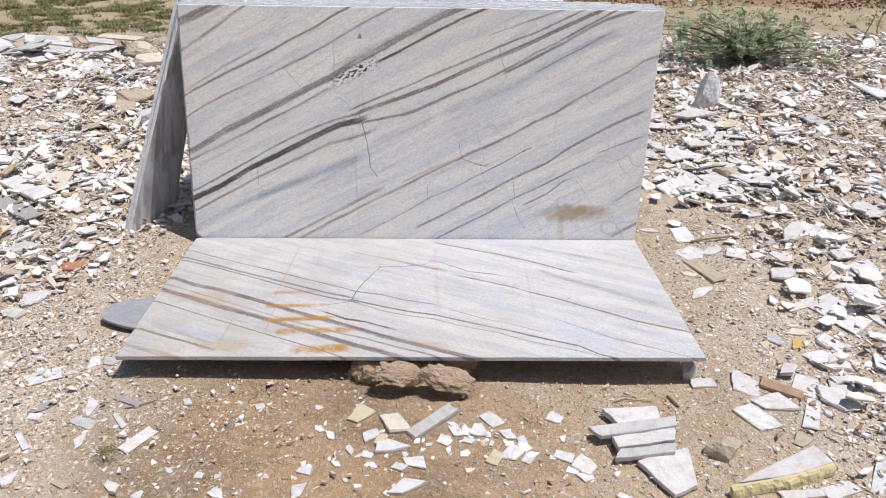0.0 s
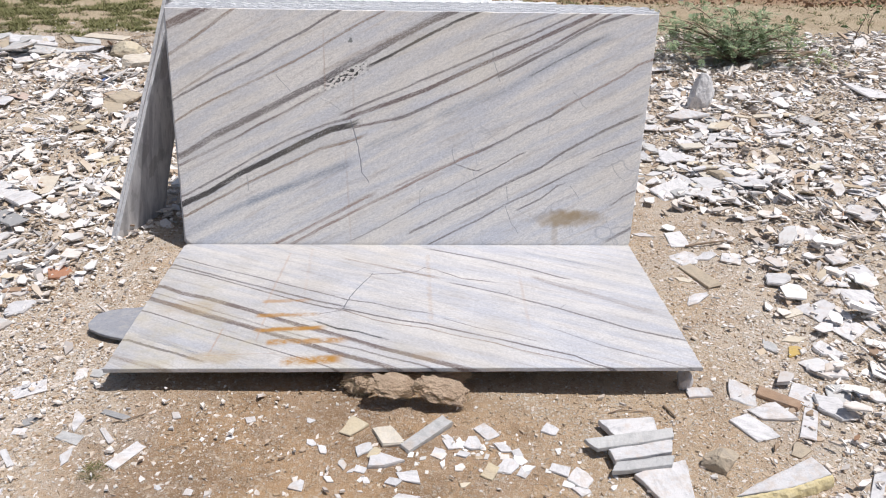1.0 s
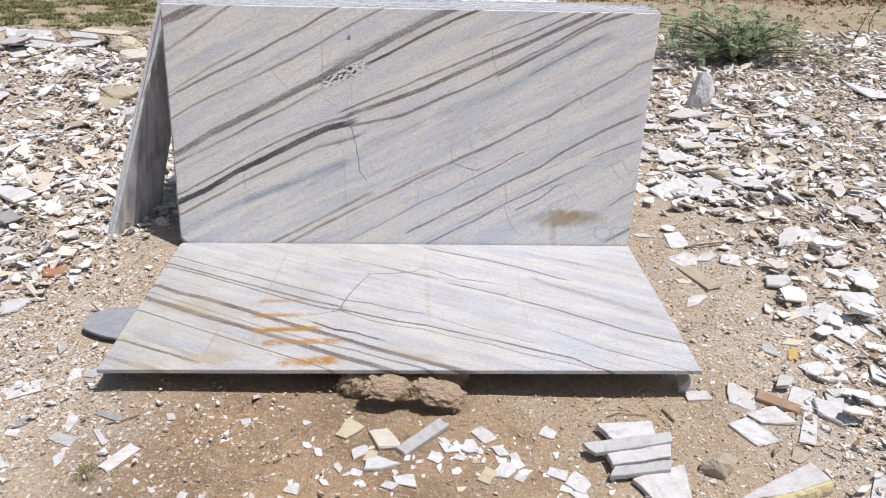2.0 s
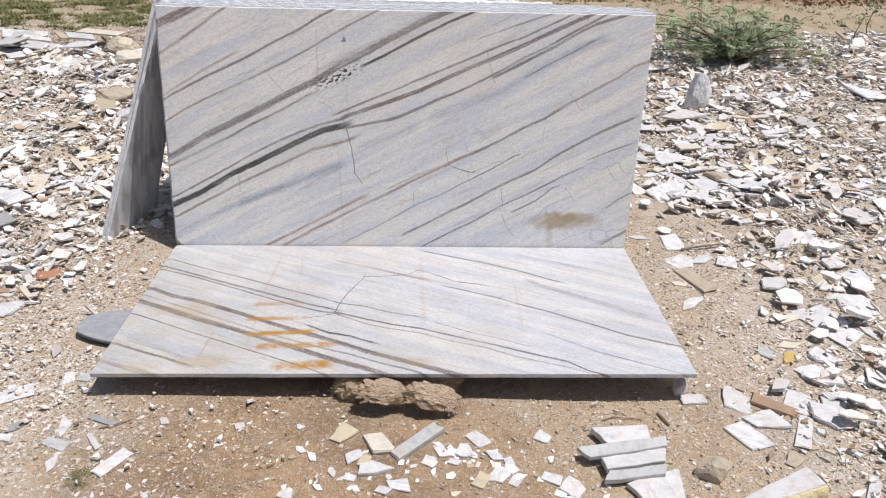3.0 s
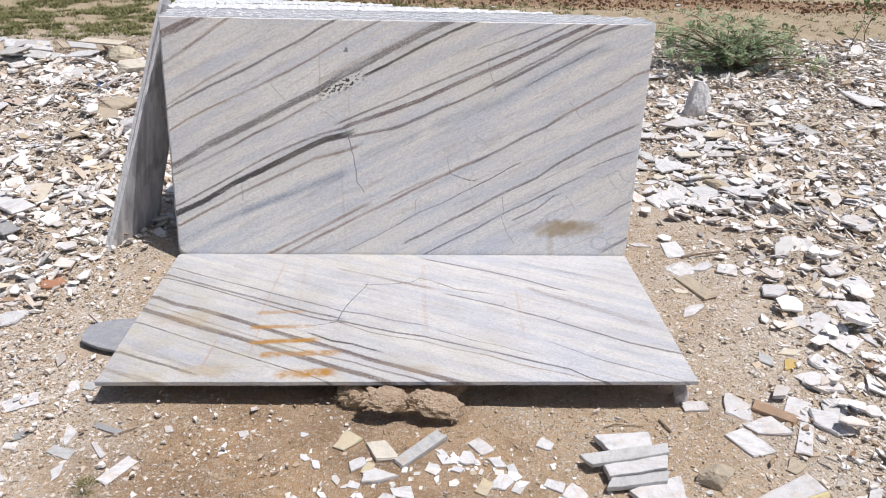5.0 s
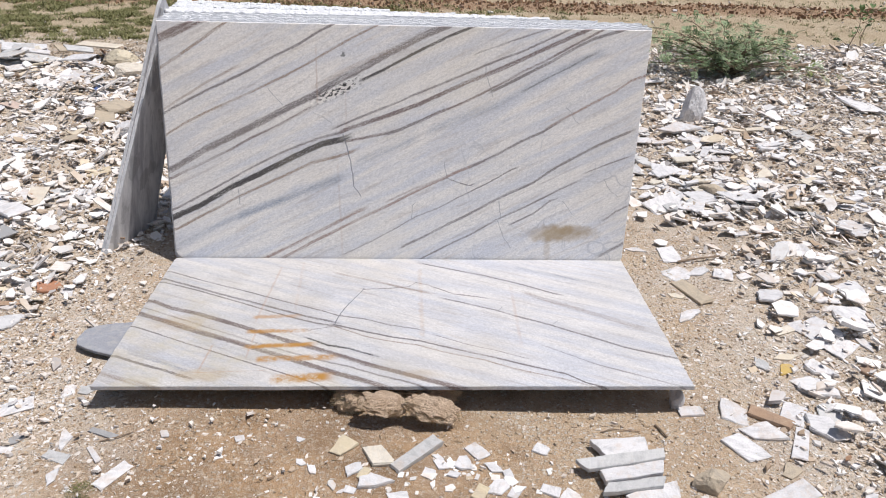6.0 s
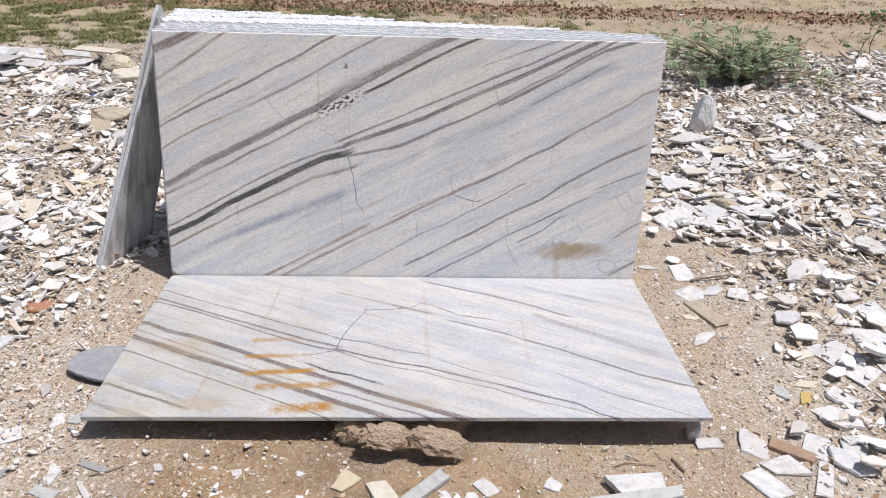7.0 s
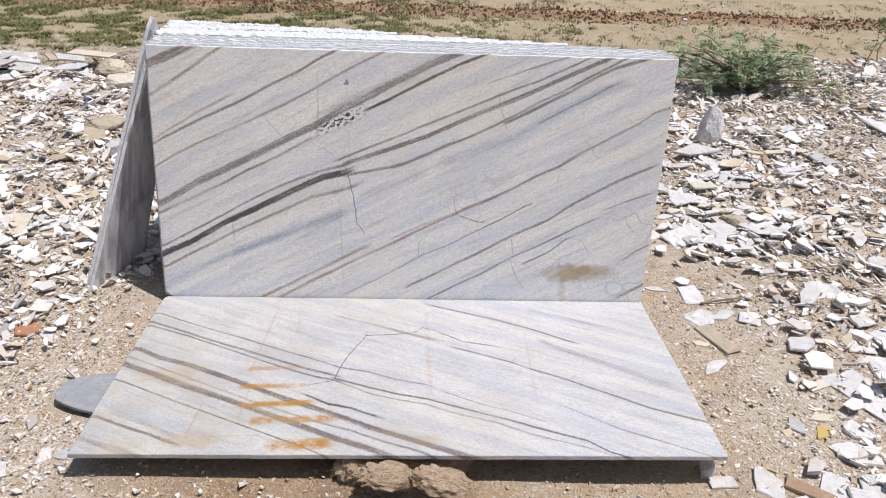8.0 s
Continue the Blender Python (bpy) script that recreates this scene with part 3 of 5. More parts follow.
    # embedded grit of many tones, in two sizes
    n = g.bump(g.math("ADD", g.math("ADD", g.math("MULTIPLY", fine, 0.8), grit), g.math("MULTIPLY", clump, 1.3)), 0.7, 0.0145)
    bent = g.mix(0.006, where, g.node("TexNoise", Vector=where, Scale=120.0).outputs["Color"], "ADD")
    for scale, level, most in ((75.0, 0.52, 0.75), (170.0, 0.44, 0.7)):
        cell = g.node("TexVoronoi", Vector=bent, Scale=scale)
        tone = g.node("SeparateXYZ", Vector=cell.outputs["Color"])
        body = g.smooth(cell.outputs["Distance"], 0.3, 0.55, 1, 0)
        some = g.smooth(g.math("ADD", tone.outputs[0], g.math("MULTIPLY", g.math("SUBTRACT", g.noise(where, 5, 4), 0.5), 1.6)), level, level + 0.1, 0.0, most)
        fac = g.math("MULTIPLY", g.math("MULTIPLY", body, some), g.math("MULTIPLY", g.smooth(far, 0, 1, 1, 0.12), g.smooth(damp, 0, 0.85, 1, 0.35)))
        pebble = g.ramp(tone.outputs[1], [(0.0, (0.62, 0.58, 0.52)), (0.3, (0.50, 0.42, 0.32)), (0.55, (0.66, 0.63, 0.59)), (0.78, (0.33, 0.25, 0.175)), (0.9, (0.56, 0.48, 0.38))], "CONSTANT").outputs[0]
        soil = g.mix(fac, soil, pebble)
        n = g.bump(g.math("MULTIPLY", body, some), 0.6, 0.35 / scale, n)
    return g.finish(soil, 0.95, n, Specular_IOR_Level=0.15)


M_GROUND = ground_material()


def plain_material(name, a, b, scale=30, rough=0.8, bump=0.3, distance=0.005, stretch=(1, 1, 1)):
    g = Graph(name)
    where = g.stretch(g.node("TexCoord").outputs["Object"], 0, stretch)
    n, f = g.noise(where, scale, 4, 0.65), g.noise(where, scale * 6, 3, 0.7)
    col = g.mix(g.smooth(n, 0.3, 0.7), a, b)
    col = g.mix(g.smooth(f, 0.5, 0.8, 0, 0.3), col, tuple(0.6 * v for v in a))
    return g.finish(col, rough, g.bump(g.math("ADD", n, f), bump, distance), Specular_IOR_Level=0.25)


def leaf_material(name, a, b):
    g = Graph(name)
    rnd = g.node("NewGeometry").outputs["Random Per Island"]
    col = g.mix(rnd, a, b)
    m = g.finish(col, 0.6, None, Specular_IOR_Level=0.3)
    g.put(g.bsdf.inputs["Transmission Weight"], 0.0)
    return m


M_STANDING = sawn_face("sawn_marble_upright", UPRIGHT_PATTERN, (
    (0.675, 0.973, 0.675, 0.725, 0.004, 0.35), (0.757, 0.512, 0.774, 0.024, 0.005, 0.2), (0.80, 0.80, 0.80, 0.62, 0.004, 0.15)),
    ((1.79, 0.14, 0.21, 0.05, 0.75), (1.86, 0.155, 0.10, 0.03, 0.5), (1.74, 0.06, 0.02, 0.07, 0.3)), 0.15, 0.03)
# flat face: colour darkened far more than the upright's, to offset the sun
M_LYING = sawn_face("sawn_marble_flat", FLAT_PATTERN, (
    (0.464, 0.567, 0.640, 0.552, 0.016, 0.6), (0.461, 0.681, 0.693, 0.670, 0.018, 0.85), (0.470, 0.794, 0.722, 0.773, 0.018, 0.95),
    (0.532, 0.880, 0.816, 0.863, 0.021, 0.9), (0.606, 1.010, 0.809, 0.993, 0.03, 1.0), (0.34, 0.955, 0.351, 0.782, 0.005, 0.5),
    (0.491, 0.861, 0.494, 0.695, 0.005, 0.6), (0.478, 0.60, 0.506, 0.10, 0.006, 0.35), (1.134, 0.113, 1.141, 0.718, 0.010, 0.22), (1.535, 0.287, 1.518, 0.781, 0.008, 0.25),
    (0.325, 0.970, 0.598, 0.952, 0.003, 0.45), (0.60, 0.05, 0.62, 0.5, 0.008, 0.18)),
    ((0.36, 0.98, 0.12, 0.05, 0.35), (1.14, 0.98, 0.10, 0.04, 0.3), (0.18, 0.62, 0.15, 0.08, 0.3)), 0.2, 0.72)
M_SLAB = marble("sawn_marble_stack", (0.77, 0.77, 0.78), (0.57, 0.58, 0.62), (0.68, 0.66, 0.62), 0.6, 0.15)
M_SHEET = marble("blue_grey_stone", (0.20, 0.205, 0.235), (0.42, 0.43, 0.465), (0.5, 0.47, 0.43), 0.6, 0.3)


def strip_material():
    """Grey marble banded along its length, with paler sawn edges."""
    g = Graph("banded_grey_marble")
    geo = g.node("NewGeometry")
    where = geo.outputs["Position"]
    bands = g.noise(g.stretch(where, 0, (17, 17, 2.2)), 1.0, 3, 0.55, 0.5)
    lines = g.noise(g.stretch(where, 0, (60, 60, 5)), 1.0, 3, 0.6, 0.3)
    col = g.mix(g.smooth(bands, 0.36, 0.64), (0.76, 0.75, 0.76), (0.46, 0.455, 0.48))
    col = g.mix(g.smooth(lines, 0.52, 0.7, 0, 0.45), col, (0.36, 0.355, 0.37))
    low = g.noise(g.stretch(where, 0, (9, 9, 5)), 1.0, 4, 0.6)
    col = g.mix(g.smooth(low, 0.56, 0.6, 0, 0.45), col, (0.29, 0.285, 0.29))
    fine = g.noise(where, 140, 3, 0.7)
    col = g.mix(g.smooth(fine, 0.5, 0.75, 0, 0.25), col, (0.8, 0.79, 0.78))
    return g.finish(col, 0.65, g.bump(g.math("ADD", fine, lines), 0.3, 0.003), Specular_IOR_Level=0.3)


M_STRIP = strip_material()
M_CLOD = plain_material("strawy_mud", (0.66, 0.475, 0.33), (0.84, 0.655, 0.49), 26, 0.95, 0.9, 0.02, (1, 2.5, 3))
M_BARK = plain_material("dry_bark", (0.20, 0.145, 0.10), (0.30, 0.23, 0.17), 40)
M_CLODS = rubble_material("red_earth_clods", [(0.0, (0.30, 0.175, 0.10)), (0.5, (0.36, 0.23, 0.14)), (0.8, (0.24, 0.14, 0.085)), (0.95, (0.55, 0.45, 0.35))], 0.2)
M_LEAF = leaf_material("acacia_leaflets", (0.16, 0.24, 0.125), (0.35, 0.42, 0.24))
M_LEAF_PALE = leaf_material("young_acacia_leaflets", (0.17, 0.25, 0.07), (0.27, 0.31, 0.12))
M_BROADLEAF = leaf_material("broad_green_leaves", (0.10, 0.16, 0.06), (0.16, 0.22, 0.09))
M_GRASS = leaf_material("dry_green_grass", (0.115, 0.13, 0.045), (0.25, 0.225, 0.10))


# ---- building helpers ----
def wave(x, y, seed=0):
    """Smooth noise of about unit size, for arrays or numbers."""
    s = seed * 1.7
    return (np.sin(x * 1.9 + s + 1.3 * np.sin(y * 1.3 + s)) + np.sin(y * 2.3 - s + 1.7 * np.sin(x * 1.1 - s))
            + 0.6 * np.sin(x * 4.7 + y * 3.1 + s) + 0.5 * np.sin(y * 6.1 - x * 2.7 + 2 * s)) / 3.1


def ground_height(x, y):
    x, y = np.asarray(x, float), np.asarray(y, float)
    flat = np.exp(-((np.maximum(np.abs(x) - 1.2, 0)) ** 2 + (np.maximum(np.abs(y + 0.3) - 0.9, 0)) ** 2) * 8)
    h = 0.016 * wave(x * 1.6, y * 1.6, 1) + 0.008 * wave(x * 5, y * 5, 2)
    h = h * (1 - 0.85 * flat)
    track = np.exp(-((y - 6.42) / 0.16) ** 2)
    h = h + 0.035 * track * (1 + wave(x * 5, y * 7, 3)) - 0.03 * np.exp(-((y - 6.85) / 0.2) ** 2)
    h = h + 0.012 * wave(x * 14, y * 14, 4) * track
    hollow = np.exp(-((x - 0.75) / 0.45) ** 2 - ((y + 0.98) / 0.16) ** 2)
    rise = np.exp(-((x + 0.85) / 0.35) ** 2 - ((y + 0.95) / 0.16) ** 2)
    heap = np.clip((np.abs(x) - 1.5) / 0.5, 0, 1) * np.clip((y + 0.5) / 0.5, 0, 1) * np.clip((4.6 - y) / 0.6, 0, 1)
    h = h + heap * (0.035 * wave(x * 3.3, y * 3.3, 9) + 0.03 * wave(x * 8.5, y * 8.5, 10) + 0.02)
    return h - 0.026 * hollow + 0.012 * rise


def smooth_mesh(me):
    me.polygons.foreach_set("use_smooth", [True] * len(me.polygons))


def mesh_of(name, verts, faces, material):
    me = bpy.data.meshes.new(name)
    me.from_pydata(verts, [], faces)
    me.materials.append(material)
    me.update()
    return me


def thing(name, label, category, group="", m=None):
    e = tagged(new(name), label, category, group)
    if m is not None:
        e.matrix_world = m
    return e


def part(name, bm, material, parent, label=""):
    me = bpy.data.meshes.new(name)
    bm.to_mesh(me)
    bm.free()
    me.materials.append(material)
    ob = new(name, me)
    ob.parent = parent
    return tagged(ob, label)


def solo(name, bm, material, label, category, group="", kind="", m=None):
    me = bpy.data.meshes.new(name)
    bm.to_mesh(me)
    bm.free()
    me.materials.append(material)
    ob = tagged(new(name, me), label, category, group, kind)
    if m is not None:
        ob.matrix_world = m
    return ob


# ---- ground ----
def spread(inner, step, reach):
    """Even steps out to inner, then growing ones to reach."""
    out, d = [], step
    v = 0.0
    while v < inner:
        out.append(v)
        v += step
    while v < reach:
        out.append(v)
        d *= 1.35
        v += d
    return out + [reach]


def build_ground():
    right, up = spread(6.5, 0.05, 4000), spread(8.5, 0.05, 4000)
    down = spread(4.5, 0.05, 4000)
    xs = np.array([-v for v in reversed(right[1:])] + right)
    ys = np.array([-v for v in reversed(down[1:])] + up)
    X, Y = np.meshgrid(xs, ys)
    Z = ground_height(X, Y) * np.exp(-np.maximum(np.hypot(X, Y) - 9, 0) / 3)
    nx, ny = len(xs), len(ys)
    i = np.arange(nx * ny).reshape(ny, nx)
    quads = np.stack([i[:-1, :-1], i[:-1, 1:], i[1:, 1:], i[1:, :-1]], -1).reshape(-1, 4)
    me = mesh_of("ground", np.stack([X, Y, Z], -1).reshape(-1, 3).tolist(), quads.tolist(), M_GROUND)
    smooth_mesh(me)
    tagged(new("ground", me), "dry brown stony soil fading into pale sand", "ground", kind="structure")


build_ground()


# ---- the marble slabs ----
WIDTH, HEIGHT, THICK = 2.10, 1.07, 0.018


def slab_mesh(width, height, thick, seed, cut=0.0, rough_top=0.0, shown=0.0, flare=0.0, ease=0.0022):
    """A sawn slab standing on its foot: x along, y back (0 to thick), z up, with lightly broken edges and (u, v) in metres."""
    rng = random.Random(seed)
    def run(a, b, n):
        return [a + (b - a) * k / n for k in range(n)]
    outline = []
    for u in run(cut, width, 60):
        outline.append((u, 0.0015 * rng.uniform(-1, 1)))
    for v in run(0.0, height, 34):
        outline.append((width + flare * v / height + 0.0015 * rng.uniform(-1, 1), v))
    for u in run(width + flare, 0.0, 160 if rough_top else 90):
        outline.append((u, height + 0.0012 * rng.uniform(-1, 1) + rough_top * (noise.noise(Vector((u * 30, seed * 0.45, 0))) + 0.6 * noise.noise(Vector((u * 75, seed * 0.9, 5))))))
    for v in run(height, cut * 0.8, 30):
        outline.append((0.0015 * rng.uniform(-1, 1), v))
    if cut:
        for k in range(6):
            a = k / 6 * math.pi / 2
            outline.append((cut * (1 - math.cos(a)), cut * 0.8 * (1 - math.sin(a))))
    bm = bmesh.new()
    front = [bm.verts.new((u, 0.0, v)) for u, v in outline]
    mid = [bm.verts.new((u, thick, v)) for u, v in outline]
    bm.faces.new(front)
    bm.faces.new(list(reversed(mid)))
    n = len(front)
    for k in range(n):
        bm.faces.new((front[(k + 1) % n], front[k], mid[k], mid[(k + 1) % n]))
    bmesh.ops.recalc_face_normals(bm, faces=bm.faces)
    edges = [e for e in bm.edges if (e.verts[0].co.y < 1e-6) == (e.verts[1].co.y < 1e-6) and len(e.link_faces) == 2]
    bmesh.ops.bevel(bm, geom=edges, offset=ease, segments=1, affect="EDGES", clamp_overlap=True)
    layer = bm.loops.layers.uv.new("UVMap")
    for f in bm.faces:
        for lp in f.loops:
            deep = abs(lp.vert.co.y - shown)
            lp[layer].uv = (lp.vert.co.x + 0.6 * deep, lp.vert.co.z + deep)
    return bm


LEAN = math.degrees(math.atan2(0.2, 1.05))
FOOT = 0.022
solo("marble_slab", slab_mesh(WIDTH, HEIGHT, THICK, 1, cut=0.06, flare=0.045), M_STANDING,
     "upright white marble slab with diagonal grey veins, leaning on a stack", "marble slab", "book-matched slabs", "thing", m=pose(-WIDTH / 2, 0, FOOT, -LEAN))

# the flat slab: pattern mirrored about the foot of the upright one
LIFT = math.degrees(math.atan2(0.075, 1.066))
flat = slab_mesh(WIDTH, HEIGHT - 0.018, THICK, 2, cut=0.03, shown=THICK)
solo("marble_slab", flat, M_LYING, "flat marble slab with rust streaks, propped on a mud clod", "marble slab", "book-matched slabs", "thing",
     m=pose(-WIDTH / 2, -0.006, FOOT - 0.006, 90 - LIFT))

# the slabs stacked behind: eight leaning with the front one, the rest leaning back against them
lean_dir = Vector((0, math.sin(radians(LEAN)), math.cos(radians(LEAN))))
step_y = THICK / math.cos(radians(LEAN)) + 0.0004
for k in range(1, 10):
    rng = random.Random(50 + k)
    right = (1.05 if k < 9 else 0.86) + rng.uniform(-0.02, 0.015)
    left = -1.055 + rng.uniform(-0.012, 0.012)
    solo("marble_slab", slab_mesh(right - left, HEIGHT + rng.uniform(-0.004, 0.003), THICK, 60 + k, rough_top=0.006, flare=0.04, ease=0.0007), M_SLAB,
         "white marble slab standing in a leaning stack", "marble slab", "stacked slabs", "thing", m=pose(left, k * step_y, FOOT, -LEAN))
TOP_Y = 10 * step_y + HEIGHT * math.sin(radians(LEAN)) + 0.004
BACK = 14.0
for k in range(0, 12):
    rng = random.Random(90 + k)
    right = (0.68 - 0.15 * k if k < 6 else -0.09 - 0.03 * (k - 6) ** 2) + rng.uniform(-0.015, 0.015)
    left = -1.06 + rng.uniform(-0.012, 0.012)
    sb = math.sin(radians(BACK))
    solo("marble_slab", slab_mesh(right - left, HEIGHT + 0.019 + rng.uniform(-0.004, 0.003), THICK, 100 + k, rough_top=0.006, ease=0.0007), M_SLAB,
         "white marble slab standing in a leaning stack", "marble slab", "stacked slabs", "thing",
         m=pose(left, TOP_Y + k * (THICK / math.cos(radians(BACK)) + 0.0004) + HEIGHT * sb, FOOT - 0.004, BACK))


# the narrow grey offcuts leaning on the left end of the stack
def leaning_strip(shift, seed, top, label):
    rng = random.Random(seed)
    a, b, c = Vector((-1.436, 0.095, 0.0)), Vector((-1.285, 0.435, 0.0)), Vector((-1.085, 0.395, 1.139))
    ax = (b - a).normalized()
    nrm = ax.cross(c - a).normalized()
    up = nrm.cross(ax)
    full = (c - a).dot(up)
    skew = (c - a).dot(ax)
    base = (b - a).length
    left = [(skew * f + rng.uniform(-0.003, 0.003), full * top * f) for f in (0, 0.12, 0.25, 0.4, 0.55, 0.7, 0.85, 0.97)]
    peak = [(skew * top + 0.010, full * top), (skew * top + 0.026, full * (top - 0.006))]
    right = [(skew + 0.07, full * 0.92), (0.475, full * 0.72), (0.462, full * 0.5), (0.438, full * 0.38), (0.40, full * 0.25), (0.372, full * 0.14), (0.352, 0.012)]
    bm = bmesh.new()
    pts = left + peak + right
    front = [bm.verts.new(a + ax * p + up * q + nrm * shift) for p, q in pts]
    back = [bm.verts.new(a + ax * p + up * q + nrm * (shift + 0.017)) for p, q in pts]
    bm.faces.new(front)
    bm.faces.new(list(reversed(back)))
    for k in range(len(pts)):
        j = (k + 1) % len(pts)
        bm.faces.new((front[j], front[k], back[k], back[j]))
    bmesh.ops.recalc_face_normals(bm, faces=bm.faces)
    bmesh.ops.bevel(bm, geom=list(bm.edges), offset=0.0015, segments=1, affect="EDGES", clamp_overlap=True)
    for f in bm.faces:
        f.material_index = 0 if abs(f.normal.dot(nrm)) > 0.9 else 1
    ob = solo("marble_strip", bm, M_STRIP, label, "marble strip", "leaning strips")
    ob.data.materials.append(M_SLAB)
    return ob


leaning_strip(0.0, 5, 1.0, "narrow grey marble strip leaning on the slab stack")
leaning_strip(0.018, 6, 0.96, "narrow grey marble strip leaning behind another strip")


# ---- stones ----
def chip_bmesh(seed, sides, jag, inset):
    """A broken flat piece within a unit box, sitting on z = 0."""
    rng = random.Random(seed)
    bm = bmesh.new()
    if sides == 4 and jag < 0.2:
        ring = [(-0.5, -0.5), (0.5, -0.5), (0.5, 0.5), (-0.5, 0.5)]
        ring = [(x + rng.uniform(-jag, jag), y + rng.uniform(-jag, jag)) for x, y in ring]
        split = []
        for k in range(4):
            (x0, y0), (x1, y1) = ring[k], ring[(k + 1) % 4]
            split += [(x0, y0), ((x0 + x1) / 2 + rng.uniform(-jag, jag) * 0.4, (y0 + y1) / 2 + rng.uniform(-jag, jag) * 0.4)]
        ring = split
    else:
        angles = sorted((k + rng.uniform(-0.32, 0.32)) * 2 * math.pi / sides for k in range(sides))
        ring = [(math.cos(t) * 0.56 * rng.uniform(1 - jag, 1.0), math.sin(t) * 0.56 * rng.uniform(1 - jag, 1.0)) for t in angles]
    xs, ys = [p[0] for p in ring], [p[1] for p in ring]
    ring = [((x - min(xs)) / (max(xs) - min(xs)) - 0.5, (y - min(ys)) / (max(ys) - min(ys)) - 0.5) for x, y in ring]
    if jag >= 0.2:
        broken = []
        for k in range(len(ring)):
            (x0, y0), (x1, y1) = ring[k], ring[(k + 1) % len(ring)]
            span = math.hypot(x1 - x0, y1 - y0)
            for f in (0.0, 0.34, 0.68):
                j = 0.055 * span * (f > 0)
                broken.append((x0 + (x1 - x0) * f + rng.uniform(-j, j), y0 + (y1 - y0) * f + rng.uniform(-j, j)))
        ring = broken
    n = len(ring)
    low = [bm.verts.new((x * 0.96, y * 0.96, 0)) for x, y in ring]
    mid = [bm.verts.new((x * rng.uniform(0.98, 1.04), y * rng.uniform(0.98, 1.04), rng.uniform(0.45, 0.75))) for x, y in ring]
    tilt = rng.uniform(-0.12, 0.12), rng.uniform(-0.12, 0.12)
    top = [bm.verts.new((x * inset, y * inset, 0.93 + tilt[0] * x + tilt[1] * y + rng.uniform(-0.05, 0.05))) for x, y in ring]
    for a, b in ((low, mid), (mid, top)):
        for k in range(n):
            bm.faces.new((a[k], a[(k + 1) % n], b[(k + 1) % n], b[k]))
    hub = bm.verts.new((rng.uniform(-0.08, 0.08), rng.uniform(-0.08, 0.08), 0.98))
    for k in range(n):
        bm.faces.new((top[k], top[(k + 1) % n], hub))
    bm.faces.new(list(reversed(low)))
    return bm


LIBRARY = {}


def chip_mesh(mat, strip, seed):
    key = mat, strip, seed
    if key not in LIBRARY:
        bm = chip_bmesh(seed * 7 + 3, 4, 0.09, 0.96) if strip else chip_bmesh(seed * 7 + 1, 4 + seed % 4, 0.42, 0.95)
        me = bpy.data.meshes.new("offcut")
        bm.to_mesh(me)
        bm.free()
        me.materials.append(STONE[mat])
        LIBRARY[key] = me
    return LIBRARY[key]


COUNT = [0]


def offcut(mat, x, y, length, width, angle, thick, tilt=None, z=None, group="marble offcuts"):
    """A loose piece lying on the ground: its middle, size, heading in degrees and thickness in metres."""
    COUNT[0] += 1
    rng = random.Random(COUNT[0] * 31)
    strip = length > 2.6 * width or rng.random() < 0.3
    thick = min(thick * rng.uniform(0.42, 0.68), 0.15 * length)
    name = "brick_piece" if mat == "r" else "marble_offcut" if mat in "wgc" else "stone_fragment"
    ob = new(name, chip_mesh(mat, strip, rng.randrange(9)))
    tagged(ob, LABELS[mat], "brick" if mat == "r" else "stone offcut", group)
    if tilt is None:
        tilt = (rng.uniform(-5, 5), rng.uniform(-5, 5))
    if z is None:
        c, s = math.cos(radians(angle)) * 0.45, math.sin(radians(angle)) * 0.45
        tops = [float(ground_height(x + length * c * p - width * s * q, y + length * s * p + width * c * q)) for p in (-1, 0, 1) for q in (-1, 0, 1)]
        z = 0.6 * max(tops) + 0.4 * sum(tops) / 9 - 0.15 * thick
        tilt = tuple(0.6 * a for a in tilt)
    ob.matrix_world = pose(x, y, z, tilt[0], tilt[1], angle) @ Matrix.Diagonal((length, width, thick, 1))
    return ob


offcut("w", -1.331, -1.038, 0.121, 0.075, 24, 0.016)
offcut("w", -1.181, -0.958, 0.076, 0.045, 75, 0.016)
offcut("g", -1.117, -0.949, 0.065, 0.055, 53, 0.016)
offcut("w", -1.094, -1.206, 0.102, 0.040, 101, 0.016)
offcut("w", -0.979, -1.274, 0.090, 0.020, -51, 0.016)
offcut("w", -0.887, -1.365, 0.125, 0.047, 58, 0.016)
offcut("w", -1.075, -1.369, 0.078, 0.039, 78, 0.016)
offcut("w", -1.252, -1.377, 0.089, 0.022, -52, 0.016)
offcut("w", -1.224, -1.534, 0.078, 0.048, 80, 0.016)
offcut("w", -0.901, -1.566, 0.069, 0.042, -65, 0.016)
offcut("w", -0.814, -1.602, 0.040, 0.033, 28, 0.016)
offcut("d", -0.983, -1.176, 0.109, 0.025, -22, 0.016)
offcut("g", -1.095, -1.284, 0.085, 0.042, -19, 0.016)
offcut("d", -1.260, -1.203, 0.058, 0.042, 60, 0.016)
offcut("w", -1.270, -1.250, 0.045, 0.034, 0, 0.016)
offcut("w", -0.578, -1.595, 0.062, 0.039, -30, 0.016)
offcut("w", -0.750, -1.498, 0.030, 0.020, -24, 0.016)
offcut("w", -0.780, -1.178, 0.044, 0.038, -16, 0.016)
offcut("w", -0.654, -1.517, 0.026, 0.027, -9, 0.016)
offcut("t", -1.064, -1.550, 0.055, 0.022, -26, 0.016)
offcut("w", -0.527, -1.197, 0.033, 0.031, 21, 0.016)
offcut("w", -0.324, -1.201, 0.031, 0.031, 22, 0.016)
offcut("w", -0.270, -1.342, 0.052, 0.028, -56, 0.016)
